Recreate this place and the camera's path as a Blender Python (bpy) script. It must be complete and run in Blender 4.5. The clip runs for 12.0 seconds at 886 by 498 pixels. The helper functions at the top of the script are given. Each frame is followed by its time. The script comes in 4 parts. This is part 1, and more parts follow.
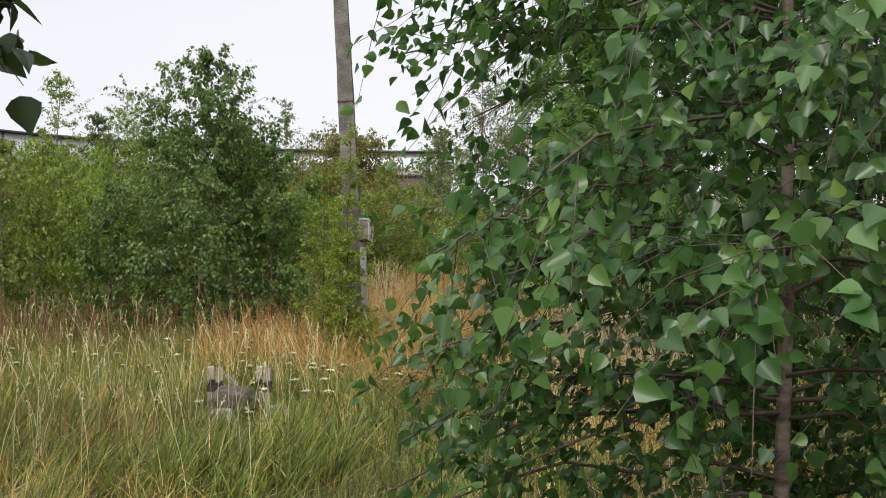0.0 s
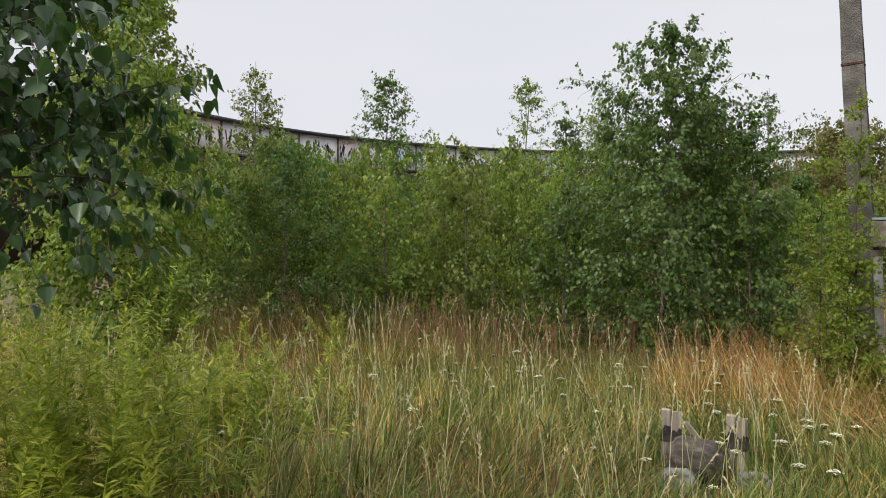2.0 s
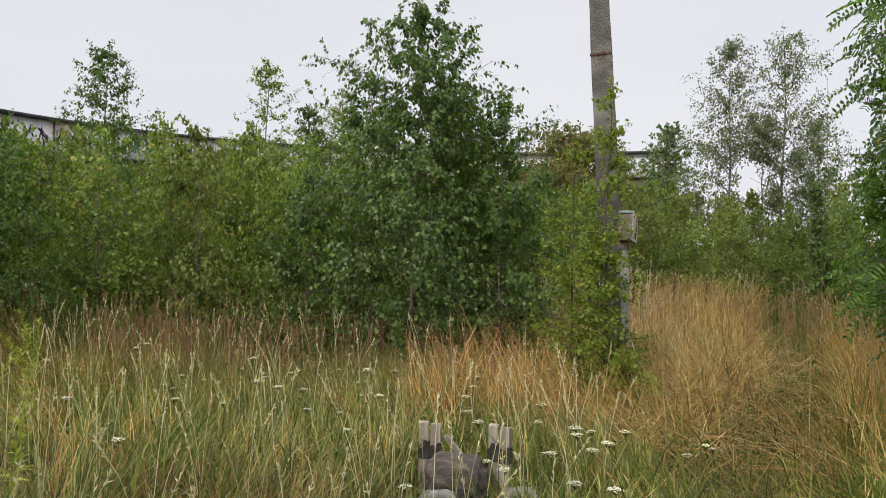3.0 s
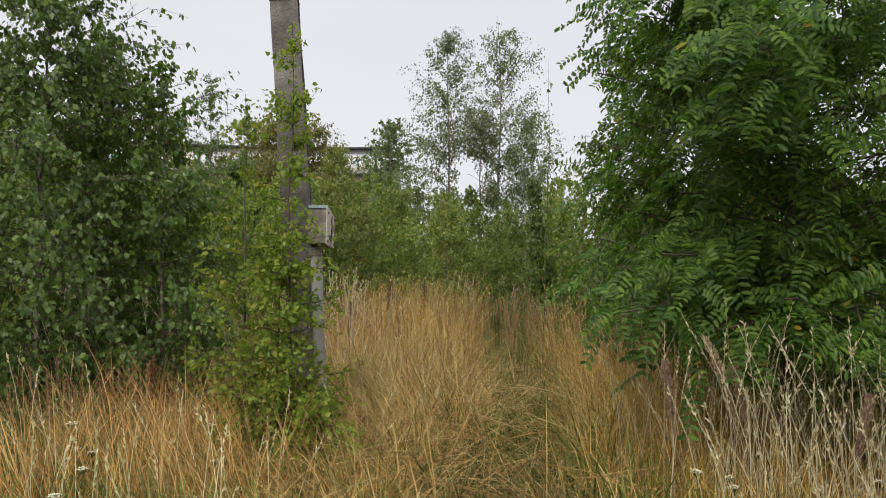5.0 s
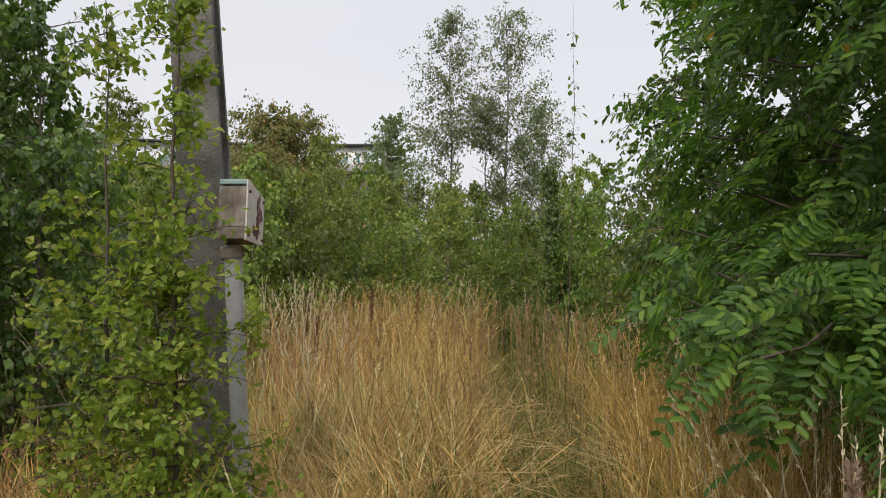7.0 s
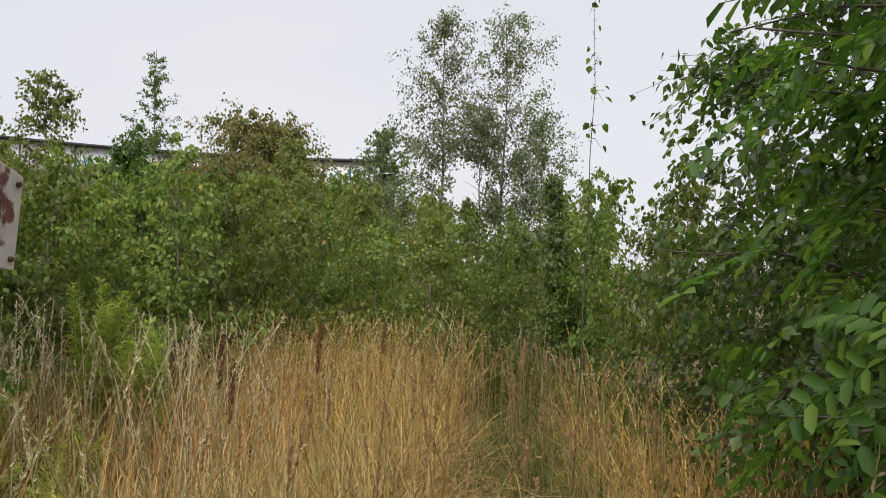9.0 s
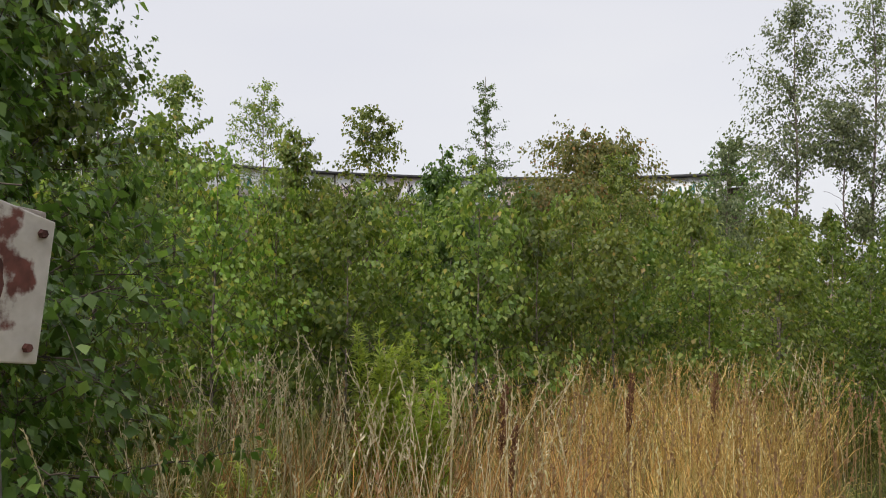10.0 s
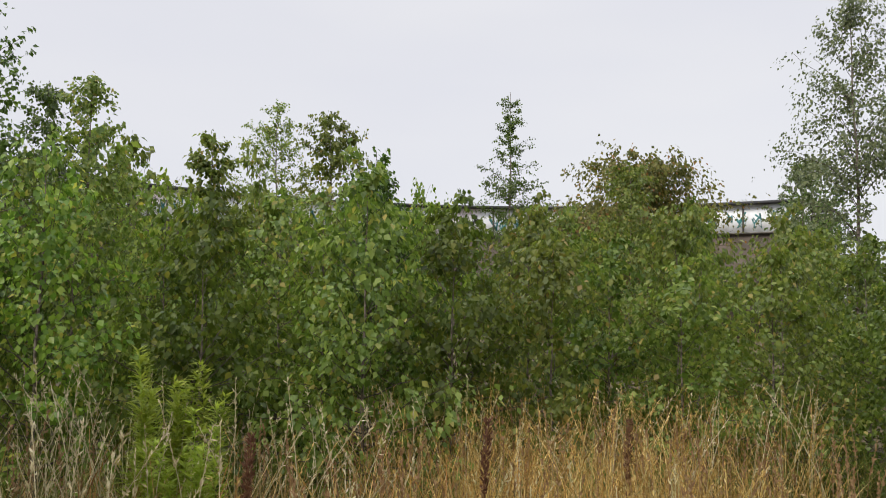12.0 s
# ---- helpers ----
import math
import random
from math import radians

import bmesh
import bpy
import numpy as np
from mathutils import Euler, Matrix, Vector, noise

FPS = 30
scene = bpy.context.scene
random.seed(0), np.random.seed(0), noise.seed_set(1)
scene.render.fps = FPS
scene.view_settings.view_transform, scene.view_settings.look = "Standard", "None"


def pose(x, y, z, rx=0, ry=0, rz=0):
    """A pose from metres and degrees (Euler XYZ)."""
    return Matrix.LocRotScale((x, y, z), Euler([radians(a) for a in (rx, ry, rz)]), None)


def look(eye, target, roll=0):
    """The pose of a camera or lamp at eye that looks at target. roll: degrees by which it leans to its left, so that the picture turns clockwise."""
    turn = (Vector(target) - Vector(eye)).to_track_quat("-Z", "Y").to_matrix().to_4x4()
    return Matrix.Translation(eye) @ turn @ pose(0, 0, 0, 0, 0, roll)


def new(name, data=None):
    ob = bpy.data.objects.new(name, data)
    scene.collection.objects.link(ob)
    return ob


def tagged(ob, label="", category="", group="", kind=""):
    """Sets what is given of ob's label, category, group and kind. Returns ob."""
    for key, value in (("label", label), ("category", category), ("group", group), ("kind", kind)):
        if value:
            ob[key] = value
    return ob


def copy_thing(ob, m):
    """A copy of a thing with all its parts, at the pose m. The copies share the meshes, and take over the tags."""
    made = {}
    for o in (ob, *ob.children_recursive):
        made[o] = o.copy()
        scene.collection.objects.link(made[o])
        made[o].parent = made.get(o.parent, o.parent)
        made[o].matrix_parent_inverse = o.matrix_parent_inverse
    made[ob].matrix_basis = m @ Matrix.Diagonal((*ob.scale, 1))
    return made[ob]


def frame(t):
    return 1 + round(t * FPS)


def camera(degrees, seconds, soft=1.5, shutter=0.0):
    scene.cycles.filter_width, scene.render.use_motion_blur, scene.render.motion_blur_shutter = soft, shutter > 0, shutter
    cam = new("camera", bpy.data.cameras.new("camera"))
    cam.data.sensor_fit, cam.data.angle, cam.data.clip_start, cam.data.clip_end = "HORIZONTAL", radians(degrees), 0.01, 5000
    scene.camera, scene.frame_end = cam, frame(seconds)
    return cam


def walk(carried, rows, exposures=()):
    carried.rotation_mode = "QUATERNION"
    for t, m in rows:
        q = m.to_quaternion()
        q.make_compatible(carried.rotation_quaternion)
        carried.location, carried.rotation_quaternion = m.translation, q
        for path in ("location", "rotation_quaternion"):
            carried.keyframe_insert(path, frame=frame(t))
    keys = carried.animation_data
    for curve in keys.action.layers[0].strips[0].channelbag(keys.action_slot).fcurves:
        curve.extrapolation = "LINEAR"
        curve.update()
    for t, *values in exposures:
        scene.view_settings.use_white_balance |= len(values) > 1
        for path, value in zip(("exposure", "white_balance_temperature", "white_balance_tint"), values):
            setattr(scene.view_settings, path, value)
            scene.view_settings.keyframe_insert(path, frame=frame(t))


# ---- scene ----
cam = camera(55.37, 12.0, soft=1.0)
# seconds, place, yaw, pitch, roll
ROWS = [
    (0.0, 0.000, 0.000, 1.664, 0.02, -0.95, -0.73),
    (0.5, -0.039, 0.510, 1.696, 7.78, -0.93, -1.01),
    (1.0, -0.115, 0.992, 1.702, 12.70, -1.01, -0.64),
    (1.5, -0.187, 1.441, 1.681, 22.33, -0.90, -0.49),
    (2.0, -0.348, 1.838, 1.615, 31.61, -0.64, -0.60),
    (2.5, -0.591, 2.244, 1.622, 26.46, -0.80, -0.35),
    (3.0, -0.736, 2.702, 1.568, 14.24, -0.64, -0.86),
    (3.5, -0.726, 3.222, 1.607, 4.50, -0.67, -0.89),
    (5.5, -0.419, 5.260, 1.633, -4.14, -0.65, -0.34),
    (6.0, -0.308, 5.823, 1.644, -4.04, -0.45, -0.25),
    (6.5, -0.307, 6.368, 1.603, -3.77, -0.57, -0.38),
    (7.0, -0.300, 6.902, 1.588, -3.63, -0.60, -0.27),
    (9.0, 0.005, 8.933, 1.611, -3.96, 0.81, -1.84),
    (9.5, 0.052, 9.464, 1.661, 8.09, 0.77, -1.33),
    (10.0, 0.174, 10.022, 1.713, 19.26, 1.64, -0.84),
    (10.5, 0.361, 10.518, 1.698, 29.28, 2.20, -0.42),
    (11.0, 0.571, 10.943, 1.719, 37.40, 3.90, -0.24),
    (11.5, 0.824, 11.363, 1.711, 37.04, 3.78, -0.15),
    (12.0, 1.083, 11.793, 1.615, 25.33, 3.92, -0.76),
]
walk(cam, [(t, pose(x, y, z, 90 + pitch, roll, yaw)) for t, x, y, z, yaw, pitch, roll in ROWS], [(0.0, 1.06), (0.9, 1.02), (1.7, 0.85), (12.0, 0.85)])

# ---- light: a bright overcast sky, about three times brighter overhead than at the horizon ----
SUN_UP, SUN_TURN = radians(40), radians(205)
world = bpy.data.worlds.new("overcast_sky")
scene.world = world
world.use_nodes = True
wn, wl = world.node_tree.nodes, world.node_tree.links
wn.clear()
w_out = wn.new("ShaderNodeOutputWorld")
w_sky = wn.new("ShaderNodeTexSky")
w_sky.sky_type, w_sky.sun_disc = "NISHITA", False
w_sky.sun_elevation, w_sky.sun_rotation = SUN_UP, SUN_TURN
w_bg_sky = wn.new("ShaderNodeBackground")
w_bg_sky.inputs["Strength"].default_value = 0.05
w_cloud = wn.new("ShaderNodeBackground")
w_coord = wn.new("ShaderNodeTexCoord")
w_map = wn.new("ShaderNodeMapping")
w_map.inputs["Scale"].default_value = (1.0, 1.0, 3.5)
w_noise = wn.new("ShaderNodeTexNoise")
w_noise.inputs["Scale"].default_value, w_noise.inputs["Detail"].default_value = 1.6, 3.0
w_ramp = wn.new("ShaderNodeValToRGB")
w_ramp.color_ramp.elements[0].position, w_ramp.color_ramp.elements[0].color = 0.3, (0.88, 0.885, 0.965, 1)
w_ramp.color_ramp.elements[1].position, w_ramp.color_ramp.elements[1].color = 0.72, (0.965, 0.962, 1.0, 1)
w_split = wn.new("ShaderNodeSeparateXYZ")
w_zenith = wn.new("ShaderNodeMapRange")
w_zenith.interpolation_type = "SMOOTHSTEP"
for w_key, w_val in (("From Min", 0.32), ("From Max", 1.0), ("To Min", 0.5), ("To Max", 1.5)):
    w_zenith.inputs[w_key].default_value = w_val
wl.new(w_coord.outputs["Generated"], w_split.inputs[0])
wl.new(w_split.outputs["Z"], w_zenith.inputs["Value"])
wl.new(w_zenith.outputs["Result"], w_cloud.inputs["Strength"])
w_mix = wn.new("ShaderNodeMixShader")
w_mix.inputs["Fac"].default_value = 0.1
wl.new(w_coord.outputs["Generated"], w_map.inputs["Vector"])
wl.new(w_map.outputs["Vector"], w_noise.inputs["Vector"])
wl.new(w_noise.outputs["Fac"], w_ramp.inputs["Fac"])
wl.new(w_ramp.outputs["Color"], w_cloud.inputs["Color"])
wl.new(w_sky.outputs["Color"], w_bg_sky.inputs["Color"])
wl.new(w_cloud.outputs[0], w_mix.inputs[1])
wl.new(w_bg_sky.outputs[0], w_mix.inputs[2])
wl.new(w_mix.outputs[0], w_out.inputs["Surface"])
sun = new("sun", bpy.data.lights.new("sun", "SUN"))
sun.data.energy, sun.data.angle, sun.data.color = 1.5, radians(20), (1.0, 0.94, 0.84)
sun.matrix_world = look((0, 0, 30), (30 * math.cos(SUN_UP) * -math.sin(SUN_TURN), 30 * math.cos(SUN_UP) * -math.cos(SUN_TURN), 30 - 30 * math.sin(SUN_UP)))


# ---- materials ----
def material(name):
    m = bpy.data.materials.new(name)
    m.use_nodes = True
    nt = m.node_tree
    return m, nt.nodes, nt.links, nt.nodes["Principled BSDF"]


def ramp(nodes, stops):
    r = nodes.new("ShaderNodeValToRGB")
    el = r.color_ramp.elements
    el[0].position, el[0].color = stops[0][0], (*stops[0][1], 1)
    el[1].position, el[1].color = stops[-1][0], (*stops[-1][1], 1)
    for p, c in stops[1:-1]:
        el.new(p).color = (*c, 1)
    return r


def noise_node(nodes, links, scale, detail=4.0, stretch=None):
    tc = nodes.new("ShaderNodeTexCoord")
    n = nodes.new("ShaderNodeTexNoise")
    n.inputs["Scale"].default_value, n.inputs["Detail"].default_value = scale, detail
    if stretch:
        mp = nodes.new("ShaderNodeMapping")
        mp.inputs["Scale"].default_value = stretch
        links.new(tc.outputs["Object"], mp.inputs["Vector"])
        links.new(mp.outputs["Vector"], n.inputs["Vector"])
    else:
        links.new(tc.outputs["Object"], n.inputs["Vector"])
    return n


def mixed(nodes, links, fac, a, b, mode="MIX"):
    mx = nodes.new("ShaderNodeMix")
    mx.data_type, mx.blend_type = "RGBA", mode
    for src, sock in ((fac, mx.inputs["Factor"]), (a, mx.inputs["A"]), (b, mx.inputs["B"])):
        if isinstance(src, bpy.types.NodeSocket):
            links.new(src, sock)
        elif isinstance(src, tuple):
            sock.default_value = (*src, 1)
        else:
            sock.default_value = src
    return mx.outputs["Result"]


def foliage(name, stops, through_light=0.35, rough=0.5, patch=0.5, patch_scale=1.3, patch_colour=(0.6, 0.65, 0.5), gloss=0.25, albedo=0.66, clump=0.0):
    """Leaves and blades: a colour of its own for every leaf, patches over the whole plant, light through the blade."""
    m, nodes, links, b = material(name)
    geo = nodes.new("ShaderNodeNewGeometry")
    r = ramp(nodes, [(p, tuple(albedo * q for q in c)) for p, c in stops])
    links.new(geo.outputs["Random Per Island"], r.inputs["Fac"])
    n = noise_node(nodes, links, patch_scale, 3.0)
    pr = ramp(nodes, [(0.35, (1, 1, 1)), (0.68, patch_colour)])
    links.new(n.outputs["Fac"], pr.inputs["Fac"])
    col = mixed(nodes, links, patch, r.outputs["Color"], pr.outputs["Color"], "MULTIPLY")
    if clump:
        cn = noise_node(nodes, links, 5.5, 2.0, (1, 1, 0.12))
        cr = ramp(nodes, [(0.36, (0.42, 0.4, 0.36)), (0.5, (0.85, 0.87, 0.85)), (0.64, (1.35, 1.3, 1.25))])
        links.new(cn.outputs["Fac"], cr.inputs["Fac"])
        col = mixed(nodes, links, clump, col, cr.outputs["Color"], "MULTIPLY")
    info = nodes.new("ShaderNodeObjectInfo")
    hsv = nodes.new("ShaderNodeHueSaturation")
    mr = nodes.new("ShaderNodeMapRange")
    mr.inputs["To Min"].default_value, mr.inputs["To Max"].default_value = 0.78, 1.2
    links.new(info.outputs["Random"], mr.inputs["Value"])
    links.new(mr.outputs["Result"], hsv.inputs["Value"])
    mh = nodes.new("ShaderNodeMapRange")
    mh.inputs["To Min"].default_value, mh.inputs["To Max"].default_value = 0.485, 0.515
    links.new(info.outputs["Random"], mh.inputs["Value"])
    links.new(mh.outputs["Result"], hsv.inputs["Hue"])
    links.new(col, hsv.inputs["Color"])
    col = hsv.outputs["Color"]
    links.new(col, b.inputs["Base Color"])
    b.inputs["Roughness"].default_value = rough
    b.inputs["Specular IOR Level"].default_value = gloss
    tr = nodes.new("ShaderNodeBsdfTranslucent")
    links.new(mixed(nodes, links, 1.0, col, (1.7, 1.75, 1.3), "MULTIPLY"), tr.inputs["Color"])
    mx = nodes.new("ShaderNodeMixShader")
    mx.inputs["Fac"].default_value = through_light
    links.new(b.outputs[0], mx.inputs[1])
    links.new(tr.outputs[0], mx.inputs[2])
    links.new(mx.outputs[0], nodes["Material Output"].inputs["Surface"])
    return m


def solid(name, stops, scale=8.0, rough=0.85, bump=0.3, metal=0.0, stretch=None, detail=6.0, bump_scale=40.0):
    """Bark, stone, wood, paint: noise colours and a fine relief."""
    m, nodes, links, b = material(name)
    n = noise_node(nodes, links, scale, detail, stretch)
    r = ramp(nodes, stops)
    links.new(n.outputs["Fac"], r.inputs["Fac"])
    n2 = noise_node(nodes, links, bump_scale, 5.0, stretch)
    grain = ramp(nodes, [(0.3, (0.72, 0.72, 0.72)), (0.6, (1, 1, 1))])
    links.new(n2.outputs["Fac"], grain.inputs["Fac"])
    links.new(mixed(nodes, links, 0.6, r.outputs["Color"], grain.outputs["Color"], "MULTIPLY"), b.inputs["Base Color"])
    b.inputs["Roughness"].default_value, b.inputs["Metallic"].default_value = rough, metal
    bp = nodes.new("ShaderNodeBump")
    bp.inputs["Strength"].default_value, bp.inputs["Distance"].default_value = bump, 0.02
    links.new(n2.outputs["Fac"], bp.inputs["Height"])
    links.new(bp.outputs["Normal"], b.inputs["Normal"])
    return m


M_BIRCH = foliage("birch_leaf", [(0, (0.09, 0.148, 0.024)), (0.5, (0.155, 0.228, 0.036)), (0.92, (0.24, 0.315, 0.056)), (1, (0.405, 0.405, 0.081))], 0.42, 0.42, albedo=0.57)
M_BIRCH_DARK = foliage("dark_birch_leaf", [(0, (0.055, 0.108, 0.02)), (0.6, (0.1, 0.176, 0.03)), (0.96, (0.18, 0.275, 0.06)), (1.0, (0.25, 0.35, 0.08))], 0.42, 0.38, gloss=0.36, albedo=0.77)
M_BIRCH_NEAR = foliage("young_birch_leaf", [(0, (0.04, 0.098, 0.026)), (0.6, (0.078, 0.162, 0.04)), (0.96, (0.15, 0.26, 0.07)), (1.0, (0.22, 0.33, 0.08))], 0.36, 0.36, gloss=0.45, albedo=0.7)
M_THICKET = foliage("thicket_leaf", [(0, (0.1, 0.172, 0.024)), (0.5, (0.19, 0.278, 0.04)), (0.9, (0.31, 0.38, 0.07)), (1.0, (0.46, 0.38, 0.08))], 0.42, 0.4, gloss=0.35, albedo=0.8)
M_THICKET_B = foliage("olive_thicket_leaf", [(0, (0.1, 0.146, 0.026)), (0.5, (0.18, 0.24, 0.043)), (0.93, (0.28, 0.32, 0.07)), (1.0, (0.4, 0.3, 0.085))], 0.42, 0.45, gloss=0.35, albedo=0.76)
M_WEEPING = foliage("grey_birch_leaf", [(0, (0.09, 0.115, 0.055)), (0.6, (0.16, 0.19, 0.09)), (1.0, (0.28, 0.3, 0.15))], 0.45, 0.45, gloss=0.4, albedo=0.72)
M_BROWN_BUSH = foliage("brownish_bush_leaf", [(0, (0.1, 0.115, 0.03)), (0.6, (0.19, 0.19, 0.05)), (0.9, (0.27, 0.23, 0.07)), (1.0, (0.36, 0.16, 0.06))], 0.4, 0.5, albedo=0.75)
M_ROBINIA = foliage("robinia_leaf", [(0, (0.045, 0.092, 0.014)), (0.6, (0.09, 0.158, 0.022)), (0.997, (0.18, 0.26, 0.035)), (1.0, (0.45, 0.22, 0.03))], 0.46, 0.45, gloss=0.25, albedo=0.74)
M_CHERRY = foliage("cherry_leaf", [(0, (0.033, 0.072, 0.022)), (1, (0.077, 0.143, 0.039))], 0.25, 0.32, gloss=0.4)
M_VINE = foliage("elm_sapling_leaf", [(0, (0.13, 0.21, 0.025)), (0.7, (0.22, 0.32, 0.04)), (1, (0.38, 0.4, 0.08))], 0.45, 0.5, albedo=0.85)
M_GOLDENROD = foliage("goldenrod_leaf", [(0, (0.15, 0.19, 0.026)), (0.6, (0.32, 0.36, 0.048)), (1.0, (0.52, 0.5, 0.1))], 0.4, 0.5, 0.9, 2.5, (0.5, 0.6, 0.45), albedo=0.95)
M_FEATHER = foliage("feathery_herb_leaf", [(0, (0.3, 0.42, 0.05)), (1.0, (0.5, 0.6, 0.1))], 0.45, 0.6, 0.2)
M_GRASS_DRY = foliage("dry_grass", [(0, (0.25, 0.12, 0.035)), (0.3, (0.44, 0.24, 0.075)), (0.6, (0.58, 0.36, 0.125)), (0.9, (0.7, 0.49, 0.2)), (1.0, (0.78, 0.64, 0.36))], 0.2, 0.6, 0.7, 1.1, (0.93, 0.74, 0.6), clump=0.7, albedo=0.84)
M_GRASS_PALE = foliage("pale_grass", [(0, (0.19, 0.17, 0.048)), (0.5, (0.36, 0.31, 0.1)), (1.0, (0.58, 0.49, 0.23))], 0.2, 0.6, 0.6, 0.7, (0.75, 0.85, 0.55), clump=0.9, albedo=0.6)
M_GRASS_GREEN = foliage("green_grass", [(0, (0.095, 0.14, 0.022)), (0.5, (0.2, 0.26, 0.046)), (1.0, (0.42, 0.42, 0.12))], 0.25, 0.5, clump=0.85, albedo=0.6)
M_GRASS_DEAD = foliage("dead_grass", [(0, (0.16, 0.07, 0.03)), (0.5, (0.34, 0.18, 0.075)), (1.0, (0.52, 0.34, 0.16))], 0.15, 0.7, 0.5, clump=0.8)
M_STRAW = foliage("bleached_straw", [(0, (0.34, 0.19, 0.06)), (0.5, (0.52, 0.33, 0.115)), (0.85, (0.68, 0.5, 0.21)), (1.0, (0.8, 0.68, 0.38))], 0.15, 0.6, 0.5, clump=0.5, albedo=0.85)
M_SEED_RED = foliage("reddish_seed_heads", [(0, (0.3, 0.15, 0.085)), (1.0, (0.48, 0.3, 0.18))], 0.2, 0.7)
M_SEED_GREY = foliage("bleached_seed_heads", [(0, (0.44, 0.37, 0.22)), (1.0, (0.68, 0.6, 0.42))], 0.2, 0.7, albedo=0.95)
M_DOCK = foliage("dock_seed", [(0, (0.15, 0.065, 0.04)), (1.0, (0.32, 0.16, 0.1))], 0.15, 0.8)
M_PLUME = foliage("plume_seed", [(0, (0.36, 0.23, 0.16)), (1.0, (0.58, 0.42, 0.32))], 0.25, 0.8)
M_UMBEL = foliage("wild_carrot_flower", [(0, (0.72, 0.72, 0.58)), (1.0, (0.9, 0.88, 0.76))], 0.3, 0.7, 0.1, albedo=0.95)
M_BARK = solid("brown_bark", [(0.3, (0.05, 0.038, 0.03)), (0.7, (0.13, 0.1, 0.08))], 14, 0.9, 0.4)
M_BIRCH_BARK = solid("birch_bark", [(0.35, (0.06, 0.045, 0.035)), (0.5, (0.16, 0.125, 0.1)), (0.7, (0.27, 0.22, 0.18))], 9, 0.8, 0.3, stretch=(1, 1, 2.5))
M_TWIG = solid("dark_twig", [(0.3, (0.045, 0.032, 0.025)), (0.7, (0.1, 0.075, 0.055))], 20, 0.8, 0.2)
M_CONCRETE = solid("weathered_concrete", [(0.3, (0.06, 0.055, 0.048)), (0.5, (0.12, 0.112, 0.098)), (0.72, (0.22, 0.205, 0.18))], 5, 0.92, 0.6, bump_scale=70)
M_PIPE = solid("grey_pipe_paint", [(0.3, (0.3, 0.295, 0.29)), (0.7, (0.46, 0.45, 0.445))], 6, 0.5, 0.1)
M_WOOD = solid("split_wood", [(0.3, (0.2, 0.165, 0.125)), (0.7, (0.45, 0.4, 0.32))], 7, 0.85, 0.4, stretch=(4, 4, 0.6))
M_CHAR = solid("charred_wood", [(0.35, (0.012, 0.011, 0.01)), (0.6, (0.05, 0.04, 0.035)), (0.8, (0.2, 0.18, 0.165))], 9, 0.9, 0.6)
M_LOG = solid("smoked_log_bark", [(0.3, (0.03, 0.024, 0.021)), (0.55, (0.09, 0.07, 0.058)), (0.8, (0.24, 0.21, 0.18))], 9, 0.9, 0.5, stretch=(1, 3, 3))
M_ASH = solid("pale_ash_stone", [(0.3, (0.05, 0.045, 0.04)), (0.5, (0.17, 0.16, 0.145)), (0.72, (0.36, 0.345, 0.32))], 9, 0.95, 0.5)
M_ROOF = solid("black_roof_felt", [(0.3, (0.02, 0.02, 0.022)), (0.7, (0.05, 0.05, 0.055))], 2, 0.8, 0.1)
M_BRICK = solid("sooty_brick", [(0.3, (0.07, 0.055, 0.045)), (0.7, (0.13, 0.1, 0.08))], 1.2, 0.9, 0.2)


def ground_material():
    m, nodes, links, b = material("thatch_soil")
    n = noise_node(nodes, links, 0.55, 5.0)
    r = ramp(nodes, [(0.3, (0.07, 0.06, 0.025)), (0.5, (0.13, 0.095, 0.045)), (0.7, (0.19, 0.13, 0.065))])
    links.new(n.outputs["Fac"], r.inputs["Fac"])
    n2 = noise_node(nodes, links, 26, 8.0)
    g = ramp(nodes, [(0.3, (0.35, 0.33, 0.3)), (0.65, (1, 1, 1))])
    links.new(n2.outputs["Fac"], g.inputs["Fac"])
    links.new(mixed(nodes, links, 0.9, r.outputs["Color"], g.outputs["Color"], "MULTIPLY"), b.inputs["Base Color"])
    b.inputs["Roughness"].default_value = 0.95
    bp = nodes.new("ShaderNodeBump")
    bp.inputs["Strength"].default_value, bp.inputs["Distance"].default_value = 0.8, 0.06
    links.new(n2.outputs["Fac"], bp.inputs["Height"])
    links.new(bp.outputs["Normal"], b.inputs["Normal"])
    return m


def wall_band_material():
    """Whitewashed wall band, streaked grey, with stretches of pink and turquoise spray paint."""
    m, nodes, links, b = material("whitewashed_band")
    n = noise_node(nodes, links, 0.16, 2.0)
    tint = ramp(nodes, [(0.3, (0.82, 0.6, 0.6)), (0.42, (0.82, 0.84, 0.87)), (0.58, (0.82, 0.84, 0.87)), (0.68, (0.45, 0.76, 0.76))])
    links.new(n.outputs["Fac"], tint.inputs["Fac"])
    s = noise_node(nodes, links, 1.4, 6.0, (1, 1, 0.25))
    st = ramp(nodes, [(0.3, (0.68, 0.66, 0.66)), (0.55, (1, 1, 1))])
    links.new(s.outputs["Fac"], st.inputs["Fac"])
    links.new(mixed(nodes, links, 0.8, tint.outputs["Color"], st.outputs["Color"], "MULTIPLY"), b.inputs["Base Color"])
    b.inputs["Roughness"].default_value = 0.85
    return m


